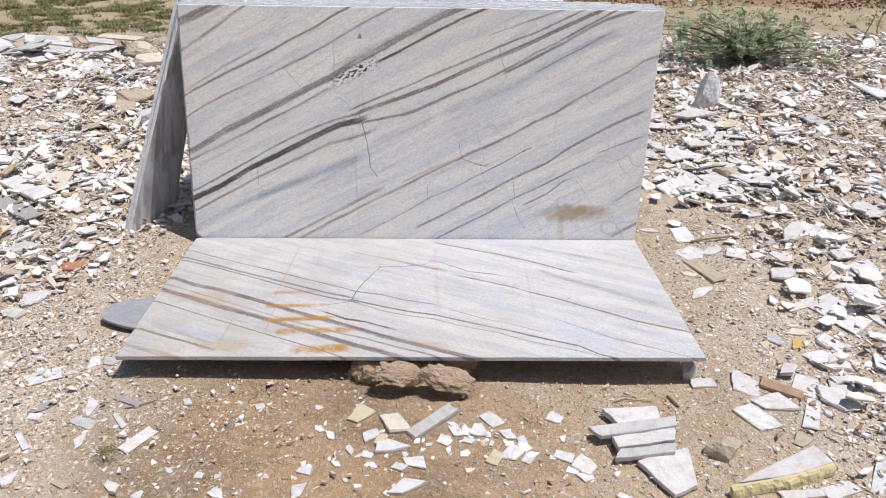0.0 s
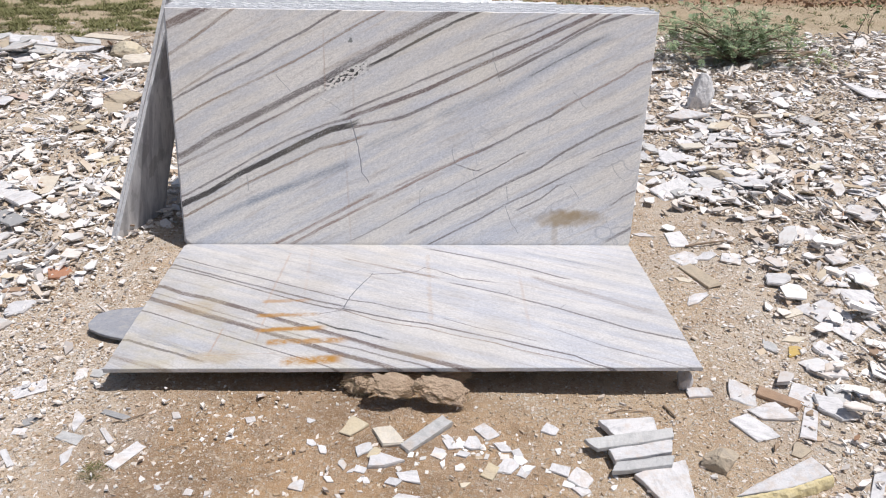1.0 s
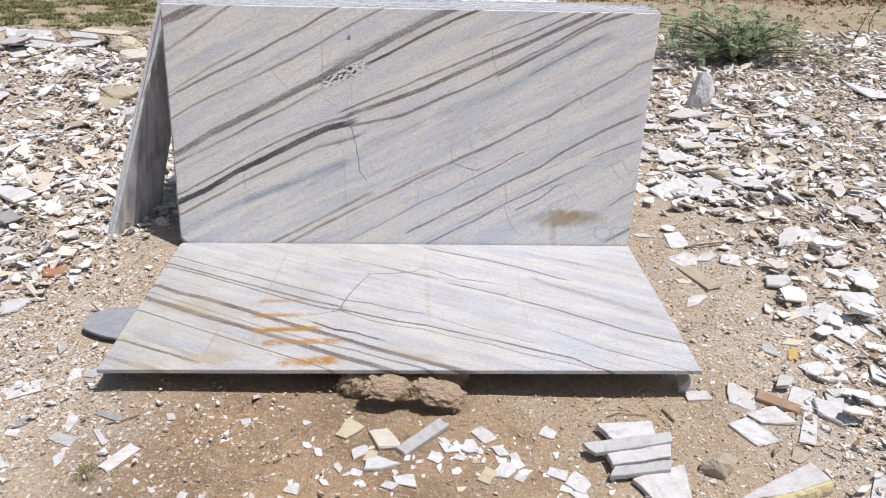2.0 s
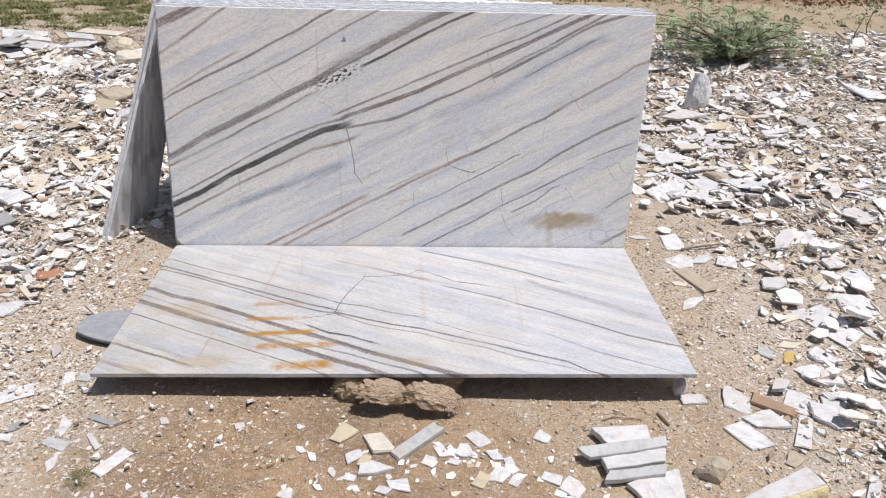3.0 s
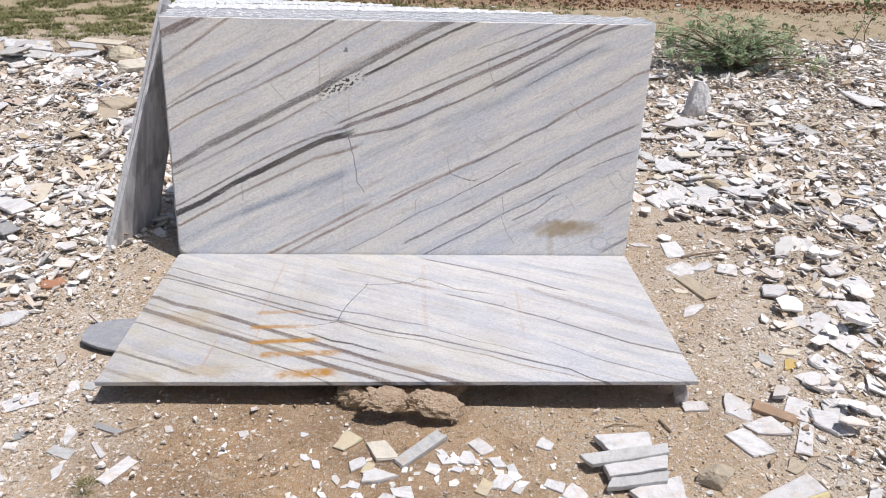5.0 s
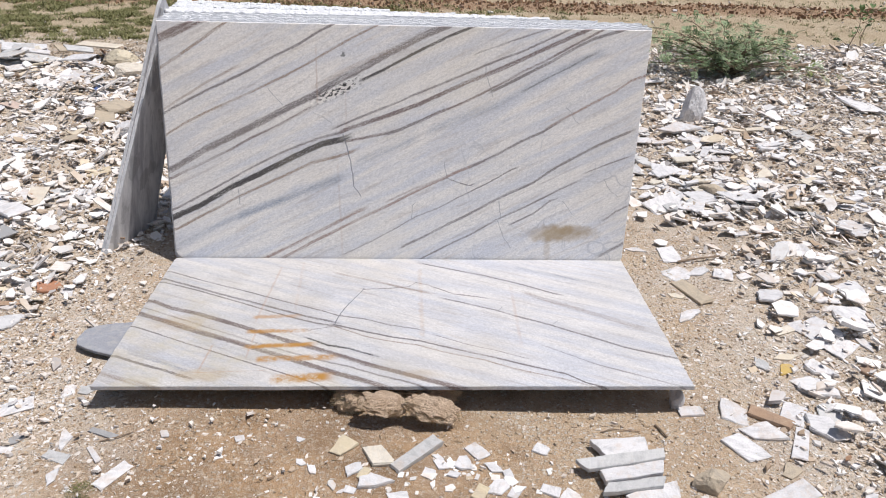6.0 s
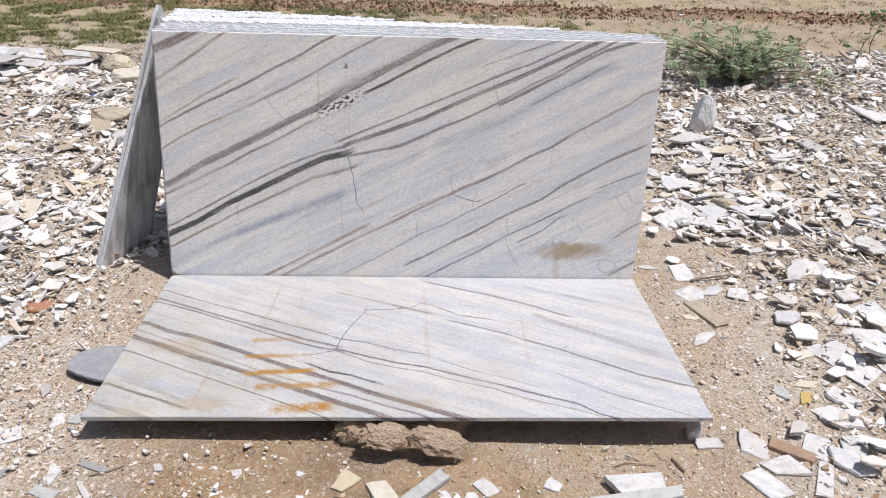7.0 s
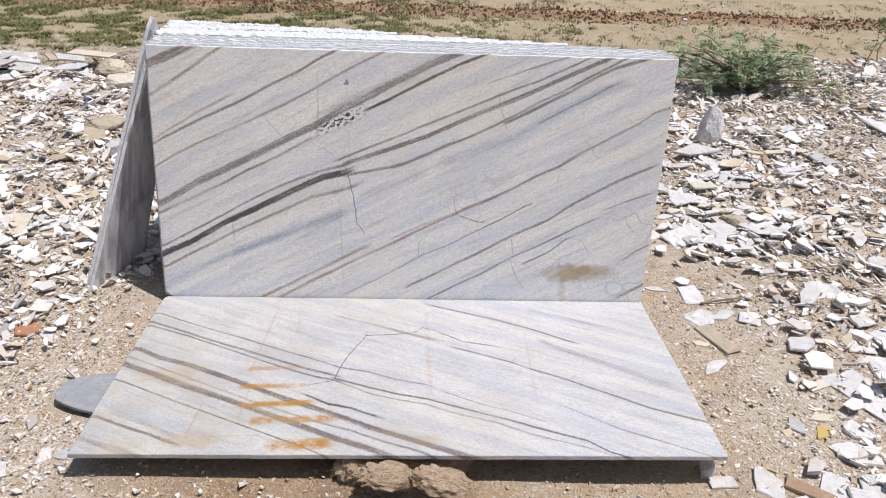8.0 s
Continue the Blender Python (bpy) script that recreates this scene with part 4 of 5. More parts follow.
offcut("w", -0.309, -1.311, 0.044, 0.027, -30, 0.016)
offcut("w", -0.331, -1.499, 0.056, 0.048, 30, 0.016)
offcut("w", -0.344, -1.578, 0.078, 0.049, 54, 0.016)
offcut("y", -0.176, -1.235, 0.100, 0.096, 9, 0.035)
offcut("c", -0.060, -1.289, 0.129, 0.100, -19, 0.035)
offcut("y", -0.105, -1.361, 0.055, 0.041, 51, 0.016)
offcut("w", -0.140, -1.344, 0.076, 0.051, 53, 0.016)
offcut("w", -0.065, -1.399, 0.119, 0.058, 9, 0.035)
offcut("g", 0.066, -1.284, 0.199, 0.049, 42, 0.035)
offcut("w", -0.172, -1.441, 0.028, 0.015, 32, 0.016)
offcut("w", -0.143, -1.433, 0.039, 0.028, -19, 0.016)
offcut("w", -0.123, -1.480, 0.035, 0.028, -22, 0.016)
offcut("w", -0.039, -1.487, 0.056, 0.044, 23, 0.016)
offcut("w", 0.014, -1.466, 0.091, 0.063, -41, 0.016)
offcut("w", -0.015, -1.573, 0.127, 0.059, 16, 0.035)
offcut("w", 0.106, -1.363, 0.044, 0.059, 21, 0.016)
offcut("w", 0.145, -1.325, 0.063, 0.050, -20, 0.016)
offcut("w", 0.183, -1.370, 0.047, 0.039, 27, 0.016)
offcut("w", 0.136, -1.293, 0.046, 0.026, -14, 0.016)
offcut("w", 0.225, -1.322, 0.070, 0.069, -17, 0.016)
offcut("w", 0.266, -1.266, 0.088, 0.089, 0, 0.016)
offcut("w", 0.314, -1.341, 0.070, 0.049, -18, 0.016)
offcut("w", 0.359, -1.374, 0.046, 0.058, -20, 0.016)
offcut("w", 0.318, -1.430, 0.081, 0.066, 26, 0.016)
offcut("w", 0.368, -1.454, 0.036, 0.045, -34, 0.016)
offcut("y", 0.264, -1.450, 0.064, 0.044, 59, 0.016)
offcut("w", 0.238, -1.443, 0.024, 0.015, -24, 0.016)
offcut("w", 0.479, -1.256, 0.065, 0.058, 0, 0.016)
offcut("w", 0.484, -1.441, 0.064, 0.042, -24, 0.016)
offcut("w", 0.541, -1.476, 0.084, 0.095, -10, 0.016)
offcut("w", 0.534, -1.534, 0.063, 0.037, -18, 0.016)
offcut("w", 0.645, -1.610, 0.058, 0.026, -11, 0.016)
offcut("w", 1.056, -1.054, 0.092, 0.059, 0, 0.016)
offcut("w", 1.202, -1.064, 0.107, 0.153, 4, 0.016)
offcut("b", 1.326, -1.104, 0.161, 0.061, -37, 0.035)
offcut("w", 1.276, -1.175, 0.168, 0.115, -27, 0.035)
offcut("w", 1.178, -1.253, 0.162, 0.143, -10, 0.016)
offcut("w", 1.379, -1.234, 0.185, 0.052, 63, 0.016)
offcut("w", 1.422, -1.079, 0.085, 0.121, -32, 0.016)
offcut("g", 1.559, -1.078, 0.102, 0.138, -50, 0.016)
offcut("w", 1.503, -1.162, 0.170, 0.113, -41, 0.035)
offcut("w", 1.650, -1.085, 0.083, 0.052, 13, 0.016)
offcut("w", 1.571, -0.936, 0.148, 0.130, 0, 0.035)
offcut("w", 1.647, -0.818, 0.130, 0.102, -26, 0.035)
offcut("o", 1.503, -0.824, 0.060, 0.099, -49, 0.016)
offcut("g", 1.421, -0.785, 0.064, 0.092, 1, 0.016)
offcut("t", 1.290, -1.360, 0.075, 0.076, 0, 0.016)
offcut("w", 1.463, -1.528, 0.168, 0.036, 57, 0.016)
offcut("w", 1.185, -1.604, 0.146, 0.034, 5, 0.016)
offcut("w", 1.309, -1.590, 0.126, 0.057, 21, 0.016)
offcut("b", 1.825, -0.831, 0.066, 0.077, -52, 0.016)
offcut("t", 1.318, -0.247, 0.212, 0.073, -68, 0.035)
offcut("w", 1.242, -0.435, 0.148, 0.059, 45, 0.016)
offcut("w", 1.299, -0.075, 0.132, 0.143, -9, 0.016)
offcut("w", 1.411, -0.057, 0.140, 0.063, 30, 0.016)
offcut("w", 1.518, -0.091, 0.093, 0.100, -17, 0.016)
offcut("c", 1.240, -0.274, 0.082, 0.037, -13, 0.016)
offcut("w", 1.655, -0.291, 0.101, 0.147, -48, 0.035)
offcut("w", 1.728, -0.159, 0.087, 0.039, 8, 0.016)
offcut("w", 1.891, 0.101, 0.114, 0.180, -39, 0.035)
offcut("w", 1.986, 0.075, 0.080, 0.182, 1, 0.035)
offcut("w", 2.017, -0.094, 0.105, 0.194, -18, 0.035)
offcut("w", 2.066, -0.231, 0.145, 0.176, -46, 0.016)
offcut("w", 1.937, -0.262, 0.143, 0.196, -38, 0.016)
offcut("w", 1.960, -0.449, 0.151, 0.163, -8, 0.035)
offcut("w", 1.756, -0.555, 0.169, 0.167, -66, 0.016)
offcut("c", 1.614, -0.551, 0.102, 0.046, 26, 0.016)
offcut("w", 1.685, -0.506, 0.054, 0.108, -56, 0.016)
offcut("w", 1.786, -0.669, 0.122, 0.163, -51, 0.016)
offcut("w", 1.910, -0.667, 0.106, 0.048, -79, 0.016)
offcut("c", 1.538, -0.742, 0.113, 0.051, 21, 0.016)
offcut("t", 1.886, -0.382, 0.062, 0.028, -68, 0.035)
offcut("w", -3.510, 3.594, 0.419, 0.188, -26, 0.035)
offcut("w", -3.055, 3.320, 0.315, 0.205, -8, 0.035)
offcut("w", -3.221, 3.277, 0.578, 0.260, -50, 0.035)
offcut("d", -2.706, 2.759, 0.177, 0.151, -37, 0.035)
offcut("w", -2.628, 2.951, 0.423, 0.190, 99, 0.035)
offcut("w", -2.876, 2.153, 0.130, 0.312, 14, 0.016)
offcut("p", -2.769, 2.196, 0.212, 0.095, -37, 0.016)
offcut("w", -2.499, 1.621, 0.178, 0.161, -20, 0.016)
offcut("t", -2.154, 1.590, 0.275, 0.236, 16, 0.035)
offcut("t", -2.043, 1.898, 0.166, 0.262, 23, 0.035)
offcut("y", -1.759, 1.055, 0.128, 0.216, -19, 0.035)
offcut("w", -1.722, 1.130, 0.154, 0.069, -36, 0.016)
offcut("w", -2.280, 1.333, 0.114, 0.051, 28, 0.016)
offcut("g", -2.298, 0.781, 0.160, 0.146, -23, 0.016)
offcut("w", -2.009, 0.620, 0.198, 0.089, -49, 0.016)
offcut("g", -1.895, 0.680, 0.189, 0.125, 82, 0.016)
offcut("c", -1.948, 0.623, 0.228, 0.103, 97, 0.016)
offcut("w", -1.800, 0.654, 0.148, 0.067, 71, 0.016)
offcut("w", -1.723, 0.556, 0.143, 0.064, 13, 0.035)
offcut("w", -1.728, 0.722, 0.229, 0.103, -30, 0.016)
offcut("c", -1.613, 0.714, 0.224, 0.101, 83, 0.016)
offcut("w", -2.060, 0.477, 0.416, 0.122, -39, 0.035)
offcut("d", -2.018, 0.264, 0.330, 0.108, -32, 0.035)
offcut("g", -1.841, -0.073, 0.195, 0.097, 12, 0.035)
offcut("w", -1.946, 0.111, 0.123, 0.055, 84, 0.016)
offcut("d", -1.666, -0.184, 0.118, 0.053, 14, 0.016)
offcut("r", -1.544, -0.230, 0.120, 0.119, 1, 0.035)
offcut("w", -1.620, -0.222, 0.097, 0.044, 60, 0.016)
offcut("d", -1.827, -0.245, 0.069, 0.031, 36, 0.016)
offcut("g", -1.761, -0.280, 0.140, 0.159, 40, 0.016)
offcut("g", -1.735, -0.429, 0.093, 0.115, 60, 0.035)
offcut("b", -1.669, -0.360, 0.127, 0.040, 9, 0.016)
offcut("w", -1.653, -0.392, 0.081, 0.035, 8, 0.016)
offcut("w", -1.611, -0.499, 0.141, 0.109, 74, 0.035)
offcut("g", -1.633, -0.616, 0.103, 0.115, 25, 0.035)
offcut("w", -1.442, -0.271, 0.133, 0.060, -49, 0.016)
offcut("w", 1.980, 2.394, 0.416, 0.187, 45, 0.016)
offcut("w", 2.034, 3.101, 0.365, 0.164, 31, 0.016)
offcut("w", 3.534, 2.502, 0.406, 0.213, -90, 0.035)
offcut("w", 2.914, 2.354, 0.336, 0.151, 26, 0.016)
offcut("w", 3.069, 2.562, 0.181, 0.081, -79, 0.016)
offcut("t", 3.164, 2.307, 0.169, 0.076, -76, 0.035)
offcut("w", 2.430, 1.700, 0.150, 0.172, 20, 0.016)
offcut("w", 2.082, 1.502, 0.281, 0.126, -9, 0.016)
offcut("c", 1.998, 1.710, 0.149, 0.067, -86, 0.016)
offcut("w", 1.784, 1.374, 0.124, 0.056, -8, 0.016)
offcut("w", 1.558, 0.902, 0.174, 0.078, -62, 0.035)
offcut("w", 1.448, 0.964, 0.140, 0.063, 12, 0.016)
offcut("t", 1.402, 0.819, 0.111, 0.050, -74, 0.016)
offcut("w", 1.708, 0.884, 0.171, 0.077, -39, 0.016)
offcut("w", 1.740, 0.732, 0.157, 0.071, -29, 0.035)
offcut("c", 1.675, 0.575, 0.132, 0.059, -34, 0.035)
offcut("w", 1.843, 0.643, 0.124, 0.160, -6, 0.016)
offcut("w", 1.749, 0.299, 0.081, 0.037, 11, 0.016)
offcut("w", 2.064, 0.887, 0.105, 0.047, 2, 0.035)
offcut("w", 2.261, 0.803, 0.074, 0.033, -33, 0.016)
offcut("w", 2.369, 0.776, 0.151, 0.068, 42, 0.016)
offcut("w", 2.535, 0.643, 0.212, 0.158, 5, 0.016)
offcut("w", 2.406, 0.388, 0.210, 0.202, -71, 0.035)
offcut("b", 1.905, 0.336, 0.165, 0.044, 20, 0.016)
offcut("w", 1.169, 0.164, 0.107, 0.048, -23, 0.016)
offcut("w", 1.321, 0.112, 0.146, 0.186, -32, 0.016)

def joined(pieces, name, label, category):
    """One object of kind stuff out of many loose pieces."""
    verts, faces = [], []
    for ob in pieces:
        at = len(verts)
        verts += [ob.matrix_basis @ v.co for v in ob.data.vertices]
        faces += [[at + i for i in f.vertices] for f in ob.data.polygons]
        bpy.data.objects.remove(ob)
    tagged(new(name, mesh_of(name, verts, faces, M_PLATES)), label, category, kind="stuff")


# crumbs of broken marble among the chips on the soil
crumbs = []
crumb_rng = random.Random(19)
for cx, cy, spread_x, spread_y, count in ((0.2, -1.36, 0.10, 0.045, 26), (-0.06, -1.43, 0.09, 0.06, 16), (0.5, -1.46, 0.09, 0.05, 14), (-0.33, -1.5, 0.12, 0.09, 10)):
    for k in range(count):
        size = 0.014 + 0.034 * crumb_rng.random() ** 1.5
        crumbs.append(offcut(crumb_rng.choice("wwwgcy"), crumb_rng.gauss(cx, spread_x), crumb_rng.gauss(cy, spread_y), size, size * crumb_rng.uniform(0.5, 0.95), crumb_rng.uniform(0, 180), 0.013))
joined(crumbs, "marble_crumbs", "small white marble crumbs among the chips on soil", "crumbs")

# further pieces strewn over the rubble on both sides
strewn = []
spread_rng = random.Random(77)
for k in range(130):
    px = spread_rng.choice((spread_rng.uniform(-2.3, -1.3), spread_rng.uniform(1.75, 2.8)))
    py = spread_rng.uniform(-0.45, 1.5) if px < 0 else spread_rng.uniform(-1.5, 1.6)
    if px < 0 and py < 0.1:
        px = min(px, -1.55)
    size = 0.05 + 0.10 * spread_rng.random() ** 2
    strewn.append(offcut(spread_rng.choice("wwwwwwggcctyd"), px, py, size, size * spread_rng.uniform(0.4, 0.8), spread_rng.uniform(0, 180), spread_rng.uniform(0.01, 0.028),
           (spread_rng.gauss(0, 12), spread_rng.gauss(0, 12)), float(ground_height(px, py)) + spread_rng.uniform(0.0, 0.025)))
joined(strewn, "strewn_pieces", "broken white marble pieces strewn over the rubble", "rubble")


# a drift of flat white plates beside the upright rock
drift_rng = random.Random(58)
for k in range(95):
    px, py = drift_rng.gauss(1.85, 0.36), drift_rng.gauss(1.15, 0.6)
    px, py = abs(px - 1.25) + 1.25, abs(py - 0.45) + 0.45
    size = 0.08 + 0.17 * drift_rng.random() ** 1.6
    offcut(drift_rng.choice("wwwwwwwgcc"), px, py, size, size * drift_rng.uniform(0.3, 0.75), drift_rng.gauss(0, 35), drift_rng.uniform(0.012, 0.026),
           (drift_rng.gauss(2, 6), drift_rng.gauss(0, 6)), float(ground_height(px, py)) + drift_rng.uniform(0.008, 0.03))
offcut("w", 1.90, 1.84, 0.31, 0.17, -8, 0.034, (5, -3), float(ground_height(1.90, 1.84)) + 0.022)


mound_rng = random.Random(31)
for k in range(34):
    px, py = mound_rng.gauss(-3.25, 0.35), mound_rng.gauss(3.35, 0.2)
    size = mound_rng.uniform(0.12, 0.38)
    offcut(mound_rng.choice("wwwwgcgt"), px, py, size, size * mound_rng.uniform(0.3, 0.7), mound_rng.gauss(-10, 40), mound_rng.uniform(0.015, 0.035),
           (mound_rng.gauss(6, 9), mound_rng.gauss(0, 10)), float(ground_height(px, py)) + mound_rng.uniform(0.0, 0.11))


def plate(name, mat, corners, z, thick, label, tilt=0.0, seed=1):
    """A sawn or broken plate with these corners; z is its underside, which rises by tilt for each metre to the right."""
    rng = random.Random(seed)
    ring = []
    for k, (x0, y0) in enumerate(corners):
        x1, y1 = corners[(k + 1) % len(corners)]
        for f in (0.0, 0.22, 0.5, 0.77):
            ring.append((x0 + (x1 - x0) * f + rng.uniform(-0.0025, 0.0025) * (f > 0), y0 + (y1 - y0) * f + rng.uniform(-0.0025, 0.0025) * (f > 0)))
    bm = bmesh.new()
    cx = sum(c[0] for c in corners) / len(corners)
    low = [bm.verts.new((x, y, z + tilt * (x - cx))) for x, y in ring]
    top = [bm.verts.new((x, y, z + tilt * (x - cx) + thick + rng.uniform(-0.0012, 0.0012))) for x, y in ring]
    bm.faces.new(top)
    bm.faces.new(list(reversed(low)))
    for k in range(len(ring)):
        j = (k + 1) % len(ring)
        bm.faces.new((low[k], low[j], top[j], top[k]))
    bmesh.ops.recalc_face_normals(bm, faces=bm.faces)
    bmesh.ops.bevel(bm, geom=[e for e in bm.edges if e.calc_face_angle(0) > 0.6], offset=0.0016, segments=1, affect="EDGES", clamp_overlap=True)
    return solo(name, bm, STONE[mat], label, "stone offcut", "marble offcuts")


# the neat little pile of sawn strips and the plate beside it
plate("marble_strip", "w", [(0.644, -1.243), (0.833, -1.231), (0.83, -1.30), (0.685, -1.323)], 0.012, 0.022, "sawn white marble strip in a small pile", 0.0, 1)
plate("marble_strip", "g", [(0.576, -1.345), (0.876, -1.300), (0.869, -1.345), (0.609, -1.392)], 0.030, 0.016, "grey sawn marble strip on a small pile", 0.02, 2)
plate("marble_strip", "w", [(0.646, -1.388), (0.864, -1.345), (0.848, -1.402), (0.655, -1.436)], 0.016, 0.022, "sawn white marble strip in a small pile", 0.0, 3)
plate("marble_strip", "g", [(0.639, -1.476), (0.663, -1.436), (0.853, -1.412), (0.836, -1.453)], 0.012, 0.020, "grey sawn marble strip in a small pile", 0.02, 4)
plate("marble_plate", "w", [(0.71, -1.477), (0.89, -1.414), (0.869, -1.581), (0.79, -1.617)], 0.0, 0.018, "white marble plate with straight sawn sides", 0.0, 5)
# the wedge-shaped plate with a yellow crust along its broken edge
wedge = thing("crusted_plate", "white marble wedge with a yellow crusted edge on gravel", "stone offcut", "marble offcuts")


def wedge_part(name, corners, z, thick, mat, seed):
    ob = plate(name, mat, corners, z, thick, "", 0.0, seed)
    for key in ("label", "category", "group"):
        if key in ob:
            del ob[key]
    ob.parent = wedge
    return ob


wedge_part("plate_body", [(0.985, -1.592), (1.10, -1.525), (1.287, -1.431), (1.318, -1.505), (1.15, -1.563)], 0.004, 0.036, "w", 6)


def crust_part():
    bm = bmesh.new()
    ends = [(0.962, -1.606), (1.06, -1.585), (1.15, -1.566), (1.24, -1.537), (1.322, -1.508)]
    rows = []
    for k in range(41):
        f = k / 40 * (len(ends) - 1)
        i = min(int(f), len(ends) - 2)
        x = ends[i][0] + (ends[i + 1][0] - ends[i][0]) * (f - i)
        y = ends[i][1] + (ends[i + 1][1] - ends[i][1]) * (f - i)
        wide = 0.7 + 0.5 * noise.noise(Vector((x * 30, 0, 3)))
        row = []
        for back, down in ((-0.006, 0.040), (0.004, 0.0385), (0.012, 0.030), (0.019, 0.017), (0.022, 0.0), (-0.006, 0.0)):
            lump = 0.004 * noise.noise(Vector((x * 55, y * 55, down * 120))) * (down > 0.001)
            row.append(bm.verts.new((x + 0.3 * back * wide, y - back * wide - lump, max(0.0, down * (0.75 + 0.25 * wide) + lump))))
        rows.append(row)
    for r0, r1 in zip(rows, rows[1:]):
        for j in range(6):
            bm.faces.new((r0[j], r0[(j + 1) % 6], r1[(j + 1) % 6], r1[j]))
    bm.faces.new(rows[0])
    bm.faces.new(list(reversed(rows[-1])))
    bmesh.ops.recalc_face_normals(bm, faces=bm.faces)
    part("crust", bm, STONE["q"], wedge, "yellow crusted broken edge")


crust_part()


def boulder(name, mat, x, y, size, label, seed, turn=0.0, sink=0.25, sharp=0.25):
    bm = bmesh.new()
    bmesh.ops.create_icosphere(bm, subdivisions=4, radius=1.0)
    off = Vector((seed * 3.1, seed * 1.7, seed * 0.9))
    cuts_rng = random.Random(seed * 13)
    cuts = [(Vector([cuts_rng.gauss(0, 1) for _ in range(3)]).normalized(), cuts_rng.uniform(0.58, 0.86)) for _ in range(13)]
    for v in bm.verts:
        p = v.co.copy()
        q = p * (1 + 0.2 * noise.noise(p * 1.1 + off))
        for nrm, d in cuts:
            over = q.dot(nrm) - d
            if over > 0:
                q -= nrm * over * 0.93
        q *= 1.2 + sharp * 0.18 * noise.noise(p * 2.6 + off) + 0.07 * noise.noise(p * 6 + off) + 0.03 * noise.noise(p * 15 + off)
        v.co = Vector((q.x * size[0] / 2, q.y * size[1] / 2, q.z * size[2] / 2))
    return solo(name, bm, mat, label, "stone", "loose boulders", m=pose(x, y, float(ground_height(x, y)) + size[2] * (0.5 - sink), 0, 0, turn))


boulder("boulder", STONE["t"], 1.0, -1.43, (0.105, 0.08, 0.08), "small rough grey-brown rock on the soil", 2, 10)
boulder("boulder", STONE["w"], 2.06, 2.06, (0.17, 0.13, 0.27), "upright pale rounded rock standing on rubble", 4, 20, 0.12)
boulder("boulder", STONE["y"], -2.42, 3.42, (0.32, 0.24, 0.16), "cream-yellow rock at the edge of the rubble", 5, 15)
boulder("boulder", STONE["c"], -2.20, 3.0, (0.34, 0.24, 0.15), "pale rock lying beside a yellow rock", 6, -10)
boulder("boulder", STONE["t"], -2.02, 2.05, (0.24, 0.16, 0.11), "tan rounded rock among white rubble", 7, 30)
boulder("boulder", STONE["w"], -1.79, 1.63, (0.13, 0.11, 0.13), "small blocky white marble lump", 8, 30, 0.2)
boulder("boulder", STONE["t"], 1.78, 0.80, (0.14, 0.1, 0.08), "weathered brown rock among white offcuts", 9, -30)


boulder("boulder", STONE["w"], 1.015, -1.0, (0.055, 0.06, 0.10), "small pale stone propping the slab corner", 21, 5, 0.3)


# the fibrous mud clods under the flat slab's front edge
def clod(x, y, size, seed, turn, label, z, dip, nod=0):
    bm = bmesh.new()
    bmesh.ops.create_icosphere(bm, subdivisions=5, radius=1.0)
    off = Vector((seed * 2.3, seed, seed * 4.1))
    for v in bm.verts:
        p = v.co.copy()
        r = 1 + 0.25 * noise.noise(p * 1.5 + off) + 0.24 * noise.noise(p * 3.6 + off) + 0.12 * noise.noise(Vector((p.x * 5, p.y * 14, p.z * 18)) + off)
        v.co = Vector((p.x * r * size[0] / 2, p.y * r * size[1] / 2, p.z * r * size[2] / 2))
    rng = random.Random(seed)
    ob = thing("mud_clod", label, "mud clod", "mud clods", pose(x, y, z, nod, dip, turn))
    part("clod_body", bm, M_CLOD, ob)
    fib = bmesh.new()
    for k in range(260):
        t, h = rng.uniform(math.pi, 2 * math.pi), rng.uniform(-0.6, 0.8)
        c = Vector((math.cos(t) * size[0] * 0.49 * math.sqrt(1 - h * h), math.sin(t) * size[1] * 0.5 * math.sqrt(1 - h * h), h * size[2] * 0.46))
        d = Vector((rng.uniform(-1, 1), rng.uniform(-0.5, 0.2), rng.uniform(-0.5, 0.5))).normalized() * rng.uniform(0.012, 0.035)
        w = Vector((0, 0, 0.0009))
        fib.faces.new([fib.verts.new(q) for q in (c - d - w, c + d - w * 0.4, c + d + w * 0.4, c - d + w)])
    part("straw", fib, M_STRAW, ob, "dry straw fibres")
    return ob


M_STRAW = plain_material("dry_straw", (0.62, 0.50, 0.34), (0.5, 0.39, 0.25), 50)
clod(-0.048, -1.115, (0.165, 0.085, 0.034), 3, 8, "fibrous brown mud clod propping the flat slab", 0.079, 15, 26)
clod(0.118, -1.125, (0.18, 0.095, 0.042), 8, -4, "fibrous brown mud clod propping the flat slab", 0.066, 14, 26)
clod(-0.16, -1.02, (0.12, 0.12, 0.11), 13, 20, "shaded mud clod under the flat slab", 0.03, 0)
clod(0.10, -0.98, (0.24, 0.14, 0.12), 17, 5, "shaded mud clod under the flat slab", 0.03, 0)


